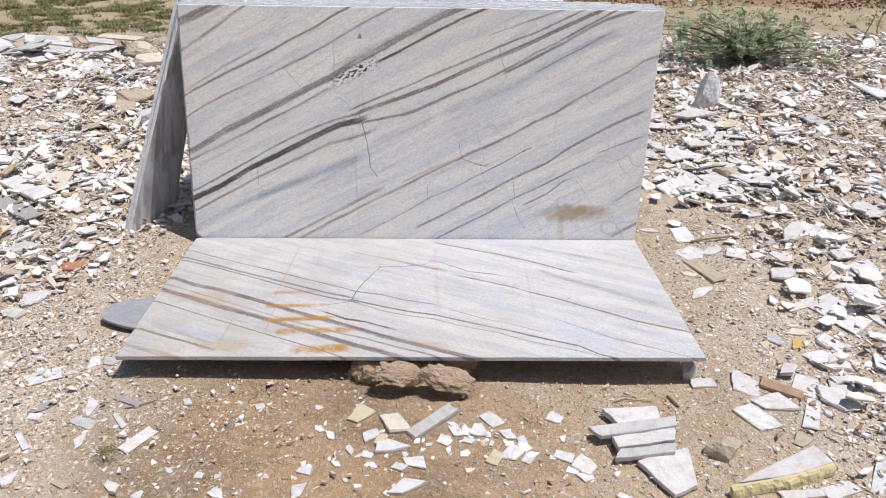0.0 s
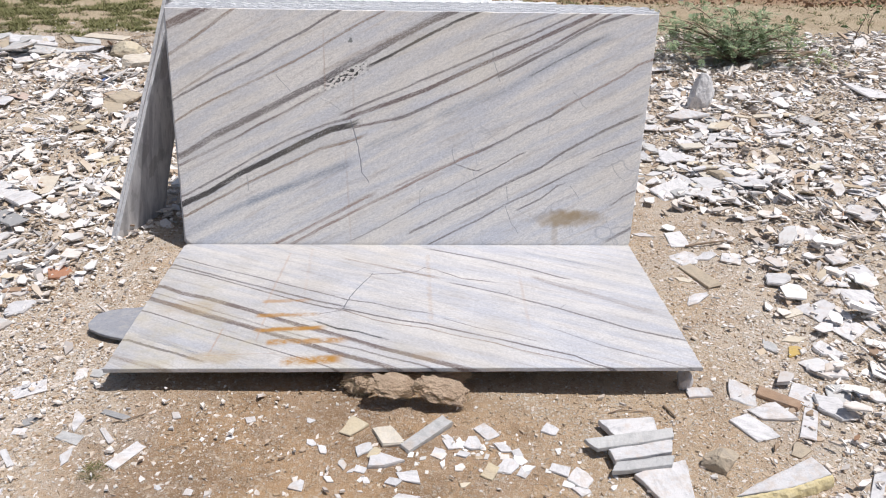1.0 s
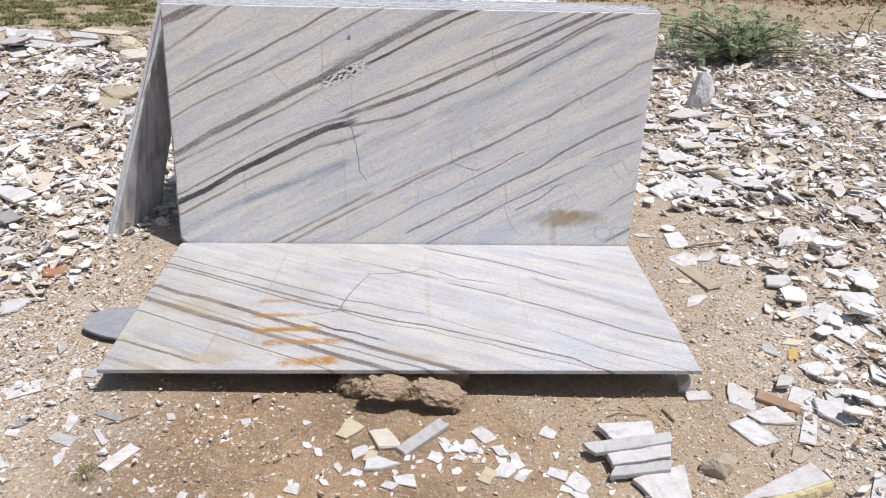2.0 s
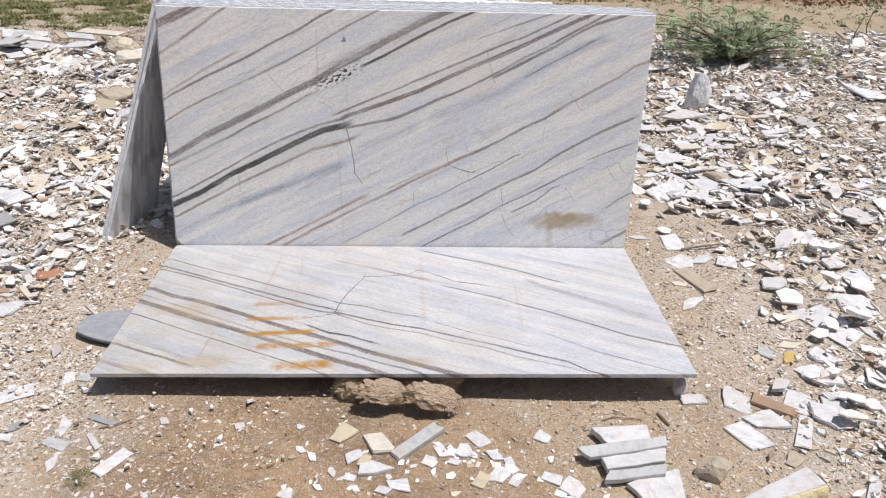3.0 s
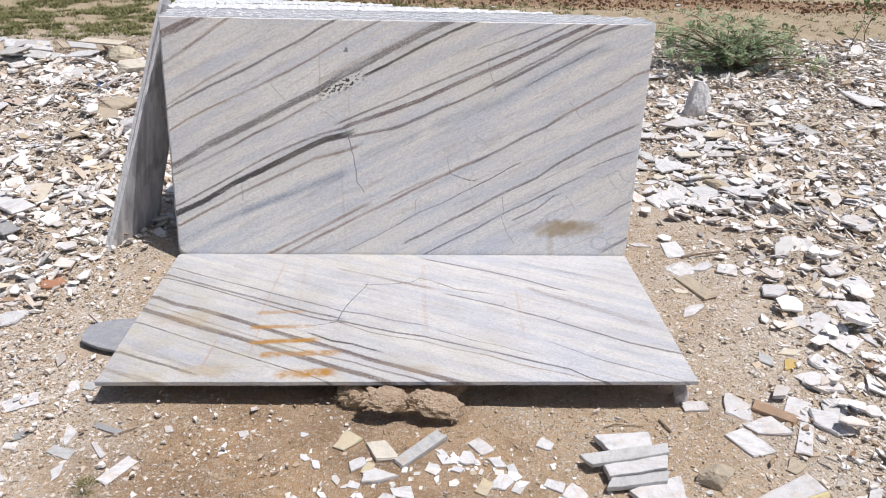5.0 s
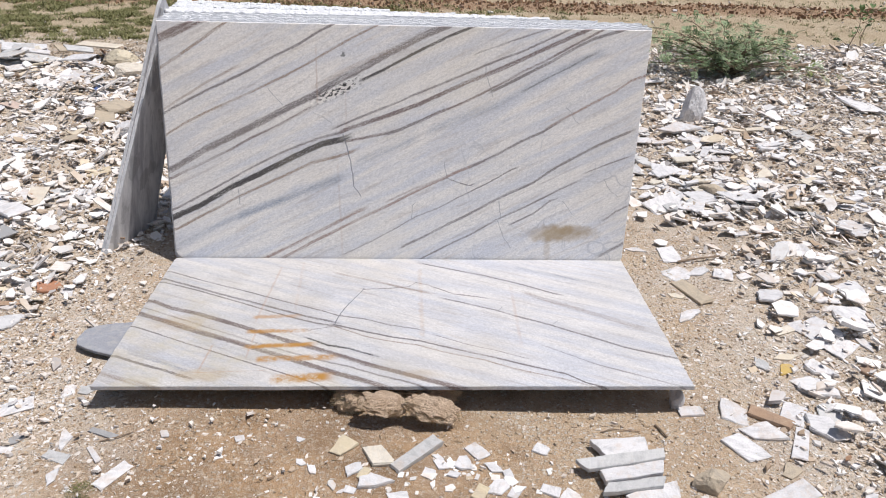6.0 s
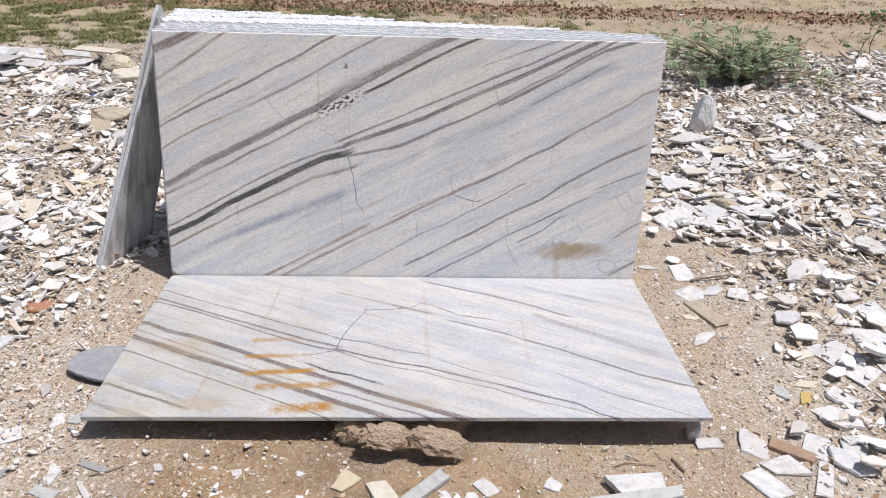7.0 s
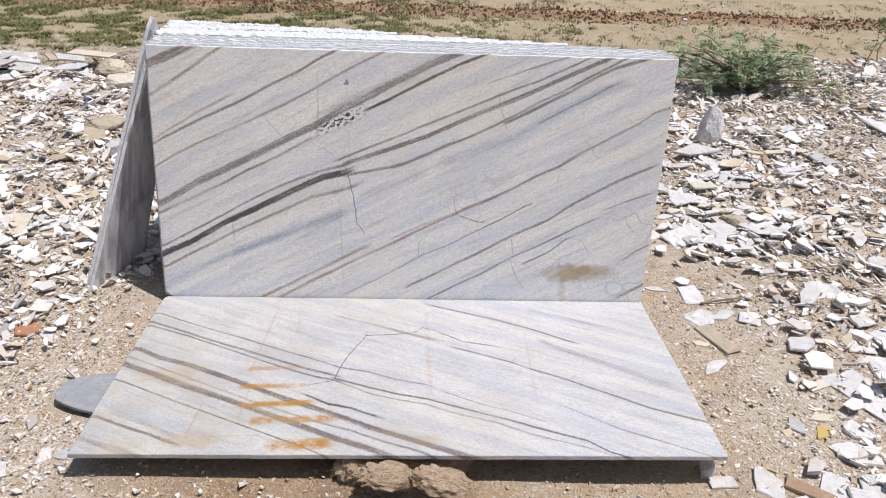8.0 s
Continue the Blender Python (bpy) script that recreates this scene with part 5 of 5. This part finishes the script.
# the blue-grey sheet that sticks out under the flat slab
def grey_sheet():
    bm = bmesh.new()
    pts = [(-0.75, -0.62), (-0.98, -0.80)]
    for k in range(9):
        a = radians(250 - k * 20)
        pts.append((-1.09 + 0.165 * math.cos(a) + 0.006 * math.sin(k * 2.1), -0.655 + 0.105 * math.sin(a)))
    pts += [(-0.95, -0.50), (-0.75, -0.45)]
    low = [bm.verts.new((x, y, 0.020 - 0.03 * (x + 1.1))) for x, y in pts]
    top = [bm.verts.new((x, y, 0.034 - 0.03 * (x + 1.1))) for x, y in pts]
    bm.faces.new(top)
    bm.faces.new(list(reversed(low)))
    for k in range(len(pts)):
        j = (k + 1) % len(pts)
        bm.faces.new((low[k], low[j], top[j], top[k]))
    bmesh.ops.recalc_face_normals(bm, faces=bm.faces)
    bmesh.ops.bevel(bm, geom=list(bm.edges), offset=0.002, segments=1, affect="EDGES", clamp_overlap=True)
    solo("stone_sheet", bm, M_SHEET, "thin blue-grey stone sheet with a rounded edge under the slab", "stone sheet")


grey_sheet()


# ---- loose rubble and gravel ----
def blocked(x, y):
    """Ground taken by the slabs."""
    slabs = (np.abs(x) < 1.06) & (y > -1.0) & (y < 1.1)
    sheet = ((x + 1.09) / 0.2) ** 2 + ((y + 0.655) / 0.14) ** 2 < 1
    return slabs | sheet


def rubble_density(x, y):
    """How thickly broken marble covers the ground, 0 to 1."""
    def step(v, lo, hi):
        t = np.clip((v - lo) / (hi - lo), 0, 1)
        return t * t * (3 - 2 * t)
    n = 0.5 * wave(x * 2.1, y * 2.1, 7) + 0.5 * wave(x * 5.2, y * 5.2, 8)
    left = step(-x + 0.2 * n, 1.1, 1.45) * step(y + 0.3 * n - 0.25 * np.minimum(x + 1.6, 0), -0.75, -0.2)
    right = step(x + 0.18 * n, 1.28, 1.55) * step(-y + 0 * x, -9, -8)
    strip = 1 - 0.85 * np.exp(-((y - 0.32 - 0.12 * (x - 1.6)) / 0.17) ** 2) * step(x, 1.0, 1.2) * step(-x, -2.3, -1.9)
    near_sand = 1 - 0.88 * np.exp(-((x - 1.38) / 0.3) ** 2 - ((y + 0.3) / 0.55) ** 2)
    near_sand = near_sand * (1 - 0.55 * step(-y, -0.1, 0.35) * step(-x, -3.2, -2.3))
    behind = step(y, 0.4, 0.9) * step(-np.abs(x), -1.6, -1.2)
    d = np.maximum(np.maximum(left, right * strip * near_sand), 0.8 * behind)
    edge = 4.15 + 0.12 * x + 0.25 * n
    d = d * step(edge - y, 0.0, 0.5)
    d = d * step(y + 0.3 * n, -2.3, -1.6) * step(-np.abs(x) + 0.5 * n, -6.4, -5.0)
    d = d * (0.7 + 0.3 * np.clip(n * 1.6 + 0.4, 0, 1))
    return np.clip(d, 0, 1)


def scattered(rng, count, area, density):
    x = rng.uniform(area[0], area[1], count)
    y = rng.uniform(area[2], area[3], count)
    keep = (rng.uniform(0, 1, count) < density(x, y)) & ~blocked(x, y)
    return x[keep], y[keep]


def stones_mesh(name, rng, x, y, sizes, flatness, sides, tilt, material, lift=0.0, levels=3):
    """Many broken pieces in one mesh: rings of a few corners, bevelled towards the top."""
    n = len(x)
    size = sizes
    turn = rng.uniform(0, 2 * np.pi, n)
    stretch = 0.24 + 0.7 * rng.beta(1.2, 1.5, n)
    thick = size * rng.uniform(flatness[0], flatness[1], n)
    base = np.arange(sides) * 2 * np.pi / sides
    ang = base[None] + rng.uniform(-0.38, 0.38, (n, sides)) * 6.28 / sides
    rad = rng.uniform(0.55, 1.0, (n, sides))
    px, py = np.cos(ang) * rad, np.sin(ang) * rad * stretch[:, None]
    rings = []
    for k, (inset, level) in enumerate(((0.97, 0.0), (1.0, 0.82), (0.95, 1.0)) if levels == 3 else ((1.0, 0.0), (0.82, 1.0))):
        jit = rng.uniform(0.94, 1.05, (n, sides))
        z = np.full((n, sides), level) + (rng.uniform(-0.12, 0.12, (n, sides)) if k else 0)
        rings.append(np.stack([px * inset * jit * size[:, None] / 2, py * inset * jit * size[:, None] / 2, z * thick[:, None]], -1))
    pts = np.concatenate(rings, 1)
    ct, st = np.cos(turn)[:, None], np.sin(turn)[:, None]
    tx, ty = np.tan(rng.normal(0, tilt, n))[:, None], np.tan(rng.normal(0, tilt, n))[:, None]
    X = pts[..., 0] * ct - pts[..., 1] * st
    Y = pts[..., 0] * st + pts[..., 1] * ct
    Z = pts[..., 2] + X * tx + Y * ty
    X, Y = X + x[:, None], Y + y[:, None]
    Z = Z + (ground_height(x, y) + lift * rng.uniform(-0.3, 1, n))[:, None] - 0.12 * thick[:, None]
    verts = np.stack([X, Y, Z], -1).reshape(-1, 3)
    per = sides * levels
    faces = []
    for a in range(levels - 1):
        for k in range(sides):
            j = (k + 1) % sides
            faces.append((a * sides + k, a * sides + j, (a + 1) * sides + j, (a + 1) * sides + k))
    quads = np.array(faces)
    start = (np.arange(n) * per)[:, None, None]
    allq = (quads[None] + start).reshape(-1, 4)
    caps = (np.arange(sides) + (levels - 1) * sides)[None] + (np.arange(n) * per)[:, None]
    return mesh_of(name, verts.tolist(), allq.tolist() + caps.tolist(), material)


def coarseness(x, y):
    """Broken stone lies in coarser and finer patches; the trodden ground to the right is fine."""
    worn = np.exp(-((x - 2.9) / 0.7) ** 2 - ((y - 0.6) / 0.9) ** 2)
    return np.clip(0.92 + 0.38 * wave(x * 1.5, y * 1.5, 12) - 0.4 * worn, 0.42, 1.3)


rng = np.random.default_rng(4)
AREA = (-6.0, 6.5, -2.2, 5.0)
x, y = scattered(rng, 84000, AREA, rubble_density)
big_x, big_y = scattered(rng, 7000, AREA, rubble_density)
me = stones_mesh("rubble_plates", rng, big_x, big_y, (0.08 + 0.19 * rng.beta(1.1, 3.4, len(big_x))) * coarseness(big_x, big_y), (0.03, 0.09), 6, 0.24, M_PLATES, 0.045)
tagged(new("rubble_plates", me), "larger broken white marble plates tumbled over the rubble", "rubble", kind="stuff")
me = stones_mesh("rubble", rng, x, y, (0.028 + 0.17 * rng.beta(1.0, 5.0, len(x))) * coarseness(x, y), (0.05, 0.16), 5, 0.3, M_RUBBLE, 0.035)
tagged(new("rubble", me), "dense bed of broken white and cream marble chips", "rubble", kind="stuff")


def chipping_density(x, y):
    left_front = 1.0 * np.exp(-((x + 1.7) / 0.55) ** 2 - ((y + 0.9) / 0.5) ** 2)
    right_front = 0.5 * np.exp(-((x - 1.75) / 0.4) ** 2 - ((y + 1.35) / 0.5) ** 2)
    patch = np.clip(0.55 + 0.9 * wave(x * 2.7, y * 2.7, 11), 0.12, 1)
    return np.clip((rubble_density(x, y) * patch + left_front + right_front) * (y < 4.4) + 0.03, 0, 1)


x, y = scattered(rng, 130000, (-4.4, 5.6, -2.2, 4.7), chipping_density)
me = stones_mesh("marble_chippings", rng, x, y, 0.016 + 0.045 * rng.beta(1.1, 3.0, len(x)), (0.08, 0.25), 4, 0.24, M_RUBBLE, 0.016, 2)
tagged(new("marble_chippings", me), "small white marble chippings between the larger pieces", "chippings", kind="stuff")


def gravel_density(x, y):
    d = 0.34 + 0.66 * rubble_density(x, y)
    pale_left = np.exp(-((x + 1.5) / 0.55) ** 2 - ((y + 0.8) / 0.55) ** 2)
    bare = np.exp(-((x + 0.1) / 0.75) ** 2 - ((y + 1.5) / 0.45) ** 2)
    return np.clip(d + 0.7 * pale_left - 0.31 * bare, 0.03, 1) * (y < 4.4 + 0.1 * x)


x, y = scattered(rng, 52000, (-4.6, 5.6, -2.4, 4.8), gravel_density)
near = scattered(rng, 62000, (-2.2, 2.2, -1.9, 0.4), gravel_density)
x, y = np.concatenate([x, near[0]]), np.concatenate([y, near[1]])
me = stones_mesh("gravel", rng, x, y, 0.006 + 0.03 * rng.beta(1.0, 4.0, len(x)), (0.1, 0.3), 4, 0.25, M_GRAVEL, 0.003, 2)
tagged(new("gravel", me), "small pale gravel and marble grit strewn over soil", "gravel", kind="stuff")

# flat slivers of marble trodden into the soil
def sliver_density(x, y):
    left = np.exp(-((x + 1.5) / 0.75) ** 2 - ((y + 0.9) / 0.6) ** 2)
    right = np.exp(-((x - 1.6) / 0.55) ** 2 - ((y + 0.8) / 0.9) ** 2)
    d = np.clip(0.09 + 0.95 * left + 0.6 * right - 0.075 * np.exp(-((x + 0.1) / 0.8) ** 2 - ((y + 1.45) / 0.4) ** 2), 0.03, 1)
    return d * (1 - 0.85 * np.exp(-((y + 1.05) / 0.13) ** 2) * (np.abs(x) < 1.12))


x, y = scattered(rng, 135000, (-2.7, 2.9, -2.1, 0.7), sliver_density)
me = stones_mesh("marble_slivers", rng, x, y, 0.007 + 0.042 * rng.beta(1.0, 3.8, len(x)), (0.03, 0.09), 4, 0.07, M_SLIVERS, 0.001, 2)
tagged(new("marble_slivers", me), "thin pale marble slivers trodden into the soil", "slivers", kind="stuff")

# clods thrown up along the wheel track
x = rng.uniform(-7, 9, 5200)
y = 6.42 + rng.normal(0, 0.19, 5200) + 0.05 * np.sin(x * 2)
me = stones_mesh("earth_clods", rng, x, y, 0.015 + 0.085 * rng.beta(1.1, 5.0, len(x)), (0.35, 0.7), 6, 0.2, M_CLODS, 0.01)
tagged(new("earth_clods", me), "red-brown earth clods thrown up along a wheel track", "clods", kind="stuff")
# scattered chips on the sand
x, y = rng.uniform(-6, 7, 160), rng.uniform(4.3, 8.5, 160)
me = stones_mesh("stray_chips", rng, x, y, 0.03 + 0.12 * rng.beta(1.1, 5.0, len(x)), (0.15, 0.4), 6, 0.1, M_RUBBLE)
tagged(new("stray_chips", me), "stray pale stone chips on the sand", "stone chips", kind="stuff")


# ---- plants ----
def tube(bm, points, radii, sides=6):
    rings = []
    for k, p in enumerate(points):
        d = (points[min(k + 1, len(points) - 1)] - points[max(k - 1, 0)]).normalized()
        a = d.orthogonal().normalized()
        b = d.cross(a)
        rings.append([bm.verts.new(p + (a * math.cos(t) + b * math.sin(t)) * radii[k]) for t in [2 * math.pi * s / sides for s in range(sides)]])
    for r0, r1 in zip(rings, rings[1:]):
        for s in range(sides):
            bm.faces.new((r0[s], r0[(s + 1) % sides], r1[(s + 1) % sides], r1[s]))
    bm.faces.new(rings[-1])


def frond(verts, faces, base, heading, length, rng, pairs=9):
    """A feathery leaf: pairs of leaflets along a drooping rib."""
    side = heading.cross(Vector((0, 0, 1)))
    side = side.normalized() if side.length > 1e-3 else Vector((1, 0, 0))
    for k in range(pairs):
        f = (k + 1) / pairs
        p = base + heading * length * f + Vector((0, 0, -0.25 * length * f * f))
        w = length * 0.36 * math.sin(math.pi * (0.15 + 0.75 * f))
        for s in (-1, 1):
            tip = p + side * s * w + heading * w * 0.5 + Vector((0, 0, rng.uniform(-0.3, 0.15) * w))
            q = heading * length * 0.05
            i = len(verts)
            verts.extend([p, p * 0.5 + tip * 0.5 + q, tip, p * 0.5 + tip * 0.5 - q])
            faces.append((i, i + 1, i + 2, i + 3))


def bush():
    rng = random.Random(12)
    ob = thing("bush", "low feathery green thorn bush growing at the rubble edge", "bush", m=pose(2.84, 3.48, float(ground_height(2.84, 3.48)) - 0.01))
    wood = bmesh.new()
    verts, faces, pale_v, pale_f = [], [], [], []
    for k in range(40):
        az = rng.uniform(0, 2 * math.pi)
        reach = rng.uniform(0.3, 0.9)
        rise = rng.uniform(0.08, 0.45) * (1.15 - 0.5 * reach)
        if math.cos(az) < 0:
            rise *= 1.1
        pts = []
        for s in range(8):
            f = s / 7
            pts.append(Vector((math.cos(az) * reach * 1.12 * f + 0.05 * math.sin(5 * f + k), math.sin(az) * reach * 0.75 * f + 0.05 * math.cos(4 * f + k), 0.02 + rise * math.sin(f * math.pi * 0.62))))
        tube(wood, pts, [0.012 * (1 - 0.85 * s / 7) * (1.8 if k < 3 else 0.7) for s in range(8)], 5)
        for s in range(2, 8):
            for r in range(rng.randrange(2, 5)):
                t = rng.random()
                p = pts[s - 1].lerp(pts[s], t)
                twig = Vector((rng.uniform(-1, 1), rng.uniform(-1, 1), rng.uniform(-0.15, 0.7))).normalized()
                end = p + twig * rng.uniform(0.03, 0.11)
                tube(wood, [p, end], [0.0022, 0.001], 3)
                target = (pale_v, pale_f) if p.x > 0.45 and rng.random() < 0.6 else (verts, faces)
                for q in range(2):
                    h = (twig + Vector((rng.uniform(-1, 1), rng.uniform(-1, 1), rng.uniform(-0.3, 0.5)))).normalized()
                    frond(*target, end if q else p.lerp(end, 0.5), h, rng.uniform(0.05, 0.095), rng)
    part("branchwork", wood, M_BARK, ob, "thin brown branching stems")
    for name, v, f, mat in (("foliage", verts, faces, M_LEAF), ("young_foliage", pale_v, pale_f, M_LEAF_PALE)):
        o = new(name, mesh_of(name, v, f, mat))
        o.parent = ob
    return ob


bush()


def sapling(x, y, height, seed):
    rng = random.Random(seed)
    ob = thing("seedling", "small broad-leaved green seedling on the sand", "plant", "seedlings", pose(x, y, float(ground_height(x, y)) - 0.005))
    wood = bmesh.new()
    pts = [Vector((0.03 * math.sin(k * 0.9 + seed), 0.02 * math.cos(k), height * k / 6)) for k in range(7)]
    tube(wood, pts, [0.006 * (1 - 0.1 * k) for k in range(7)], 5)
    leaves = []
    for k in range(16):
        p = pts[2 + k % 5] if k < 10 else pts[6]
        d = Vector((rng.uniform(-1, 1), rng.uniform(-1, 1), rng.uniform(0, 0.8))).normalized()
        e = p + d * rng.uniform(0.05, 0.1)
        tube(wood, [p, e], [0.002, 0.0015], 3)
        leaves.append((e, d, rng.uniform(0.05, 0.085)))
    part("stem", wood, M_BARK, ob)
    for e, d, size in leaves:
        bm = bmesh.new()
        side = d.cross(Vector((0, 0, 1))).normalized()
        up = Vector((0, 0, 1))
        spine = [bm.verts.new(e + d * size * f - up * 0.25 * size * f * f) for f in (0, 0.35, 0.7, 1)]
        for s in (-1, 1):
            rim = [bm.verts.new(e + d * size * f + side * s * size * w + up * size * 0.08) for f, w in ((0.2, 0.25), (0.5, 0.34), (0.8, 0.24))]
            bm.faces.new((spine[0], spine[1], rim[0]) if s > 0 else (spine[0], rim[0], spine[1]))
            bm.faces.new((spine[1], rim[1], rim[0]))
            bm.faces.new((spine[1], spine[2], rim[1]))
            bm.faces.new((spine[2], rim[2], rim[1]))
            bm.faces.new((spine[2], spine[3], rim[2]))
        part("leaf", bm, M_BROADLEAF, ob)


sapling(4.29, 4.15, 0.40, 3)
sapling(4.66, 4.62, 0.36, 9)


def grass_cover():
    rng = np.random.default_rng(9)
    n = 110000
    x, y = rng.uniform(-7, 7, n), rng.uniform(3.9, 7.6, n)
    lush = np.clip((-x + 0.6) / 1.6, 0, 1) + 0.22 * np.clip((1.8 - np.abs(x - 0.6)) / 1.0, 0, 1) + 0.08
    clump = np.clip(wave(x * 3.4, y * 3.4, 5) * 1.3 + wave(x * 9, y * 9, 6) * 0.9 + 0.32, 0, 1)
    off_track = 1 - 0.95 * np.exp(-((y - 6.5) / 0.35) ** 2)
    band = np.clip((y - 3.9 - np.clip((x + 3.6) * 0.25, 0, 0.5)) / 0.3, 0, 1)
    keep = rng.uniform(0, 1, n) < lush * clump * off_track * band
    x, y = x[keep], y[keep]
    verts, faces = [], []
    z0 = ground_height(x, y)
    for px, py, pz in zip(x, y, z0):
        for b in range(6):
            a, l, h = rng.uniform(0, 6.28), rng.uniform(0.02, 0.06), rng.uniform(0.006, 0.035)
            w = 0.006
            bx, by = px + rng.normal(0, 0.02), py + rng.normal(0, 0.02)
            dx, dy = math.cos(a), math.sin(a)
            i = len(verts)
            verts += [(bx - dy * w, by + dx * w, pz - 0.004), (bx + dy * w, by - dx * w, pz - 0.004), (bx + dx * l, by + dy * l, pz + h)]
            faces.append((i, i + 1, i + 2))
    tagged(new("grass", mesh_of("grass", verts, faces, M_GRASS)), "sparse short green grass tufts on sand", "grass", kind="stuff")


grass_cover()


def branch(points, radius, label, name="dead_branch"):
    bm = bmesh.new()
    pts = [Vector((x, y, float(ground_height(x, y)) + z)) for x, y, z in points]
    tube(bm, pts, [radius * (1 - 0.5 * k / len(pts)) for k in range(len(pts))], 7)
    solo(name, bm, M_BARK, label, "branch", "dead branches")


branch([(2.95, 3.18, 0.03), (3.15, 3.33, 0.05), (3.35, 3.47, 0.045), (3.52, 3.60, 0.06), (3.70, 3.72, 0.05)], 0.024, "dry brown dead branch lying beside the bush")
branch([(0.70, -1.17, 0.004), (0.74, -1.155, 0.008), (0.79, -1.16, 0.006), (0.84, -1.165, 0.004)], 0.0022, "thin dry twig on the soil", "twig")
branch([(0.905, -1.13, 0.004), (0.915, -1.17, 0.01), (0.925, -1.2, 0.006)], 0.005, "thin dry twig on the soil", "twig")
branch([(1.34, 0.03, 0.01), (1.45, 0.045, 0.02), (1.56, 0.07, 0.015)], 0.006, "thin dry twig on the soil", "twig")
branch([(-0.98, -1.215, 0.005), (-0.93, -1.20, 0.008), (-0.885, -1.17, 0.004)], 0.0025, "thin dry twig on the soil", "twig")


def weed(x, y, seed):
    rng = random.Random(seed)
    verts, faces = [], []
    for k in range(26):
        h = Vector((rng.uniform(-1, 1), rng.uniform(-1, 1), rng.uniform(0.1, 0.6))).normalized()
        frond(verts, faces, Vector((rng.uniform(-0.02, 0.02), rng.uniform(-0.02, 0.02), 0.0)), h, rng.uniform(0.02, 0.045), rng, 4)
    ob = tagged(new("weed", mesh_of("weed", verts, faces, M_GRASS)), "tiny dry weed growing in the soil", "weed", "weeds")
    ob.matrix_world = pose(x, y, float(ground_height(x, y)))


weed(-0.97, -1.43, 3)


def litter():
    """Dry straw and bark bits trodden into the soil."""
    rng = np.random.default_rng(21)
    n = 9000
    x, y = rng.uniform(-2.4, 2.6, n), rng.uniform(-2.0, 0.6, n)
    x[:2600], y[:2600] = rng.normal(-2.6, 0.45, 2600), rng.normal(3.75, 0.22, 2600)
    far = np.where(np.arange(n) < 2600, 3.2, 1.0)
    keep = (rng.uniform(0, 1, n) < 0.25 + 0.75 * np.clip(wave(x * 4, y * 4, 15) + 0.2, 0, 1)) & ~blocked(x, y)
    x, y, far = x[keep], y[keep], far[keep]
    z = ground_height(x, y)
    verts, faces = [], []
    for px, py, pz, f in zip(x, y, z, far):
        a, l, w = rng.uniform(0, 6.28), rng.uniform(0.004, 0.018), rng.uniform(0.0008, 0.0022)
        l, w = l * f, w * (1 + 0.5 * (f - 1))
        dx, dy = math.cos(a) * l, math.sin(a) * l
        wx, wy = -math.sin(a) * w, math.cos(a) * w
        up, tip = rng.uniform(0.001, 0.005) * f, rng.uniform(-0.001, 0.006) * f
        i = len(verts)
        verts += [(px - dx, py - dy, pz - 0.001), (px + wx, py + wy, pz + up), (px + dx, py + dy, pz + tip), (px - wx, py - wy, pz + up)]
        faces.append((i, i + 1, i + 2, i + 3))
    tagged(new("litter", mesh_of("litter", verts, faces, M_LITTER)), "dry brown straw and bark bits on the soil", "litter", kind="stuff")


M_LITTER = leaf_material("dry_litter", (0.12, 0.085, 0.055), (0.36, 0.27, 0.17))
litter()


def plastic_scrap(x, y, size, seed):
    rng = random.Random(seed)
    bm = bmesh.new()
    grid = [[bm.verts.new(((i / 4 - 0.5) * size * rng.uniform(0.8, 1.1), (j / 3 - 0.5) * size * 0.6, 0.012 + rng.uniform(-0.006, 0.010))) for i in range(5)] for j in range(4)]
    for j in range(3):
        for i in range(4):
            bm.faces.new((grid[j][i], grid[j][i + 1], grid[j + 1][i + 1], grid[j + 1][i]))
    solo("plastic_scrap", bm, M_PLASTIC, "small crumpled scrap of blue plastic on the rubble", "plastic scrap", "plastic scraps",
         m=pose(x, y, float(ground_height(x, y)) + 0.012, 0, 0, rng.uniform(0, 90)))


M_PLASTIC = plain_material("blue_plastic", (0.05, 0.09, 0.26), (0.16, 0.22, 0.38), 40, 0.35, 0.1)
plastic_scrap(1.62, -1.09, 0.032, 2)
plastic_scrap(-2.28, 2.55, 0.10, 3)
plastic_scrap(1.68, -1.32, 0.02, 5)
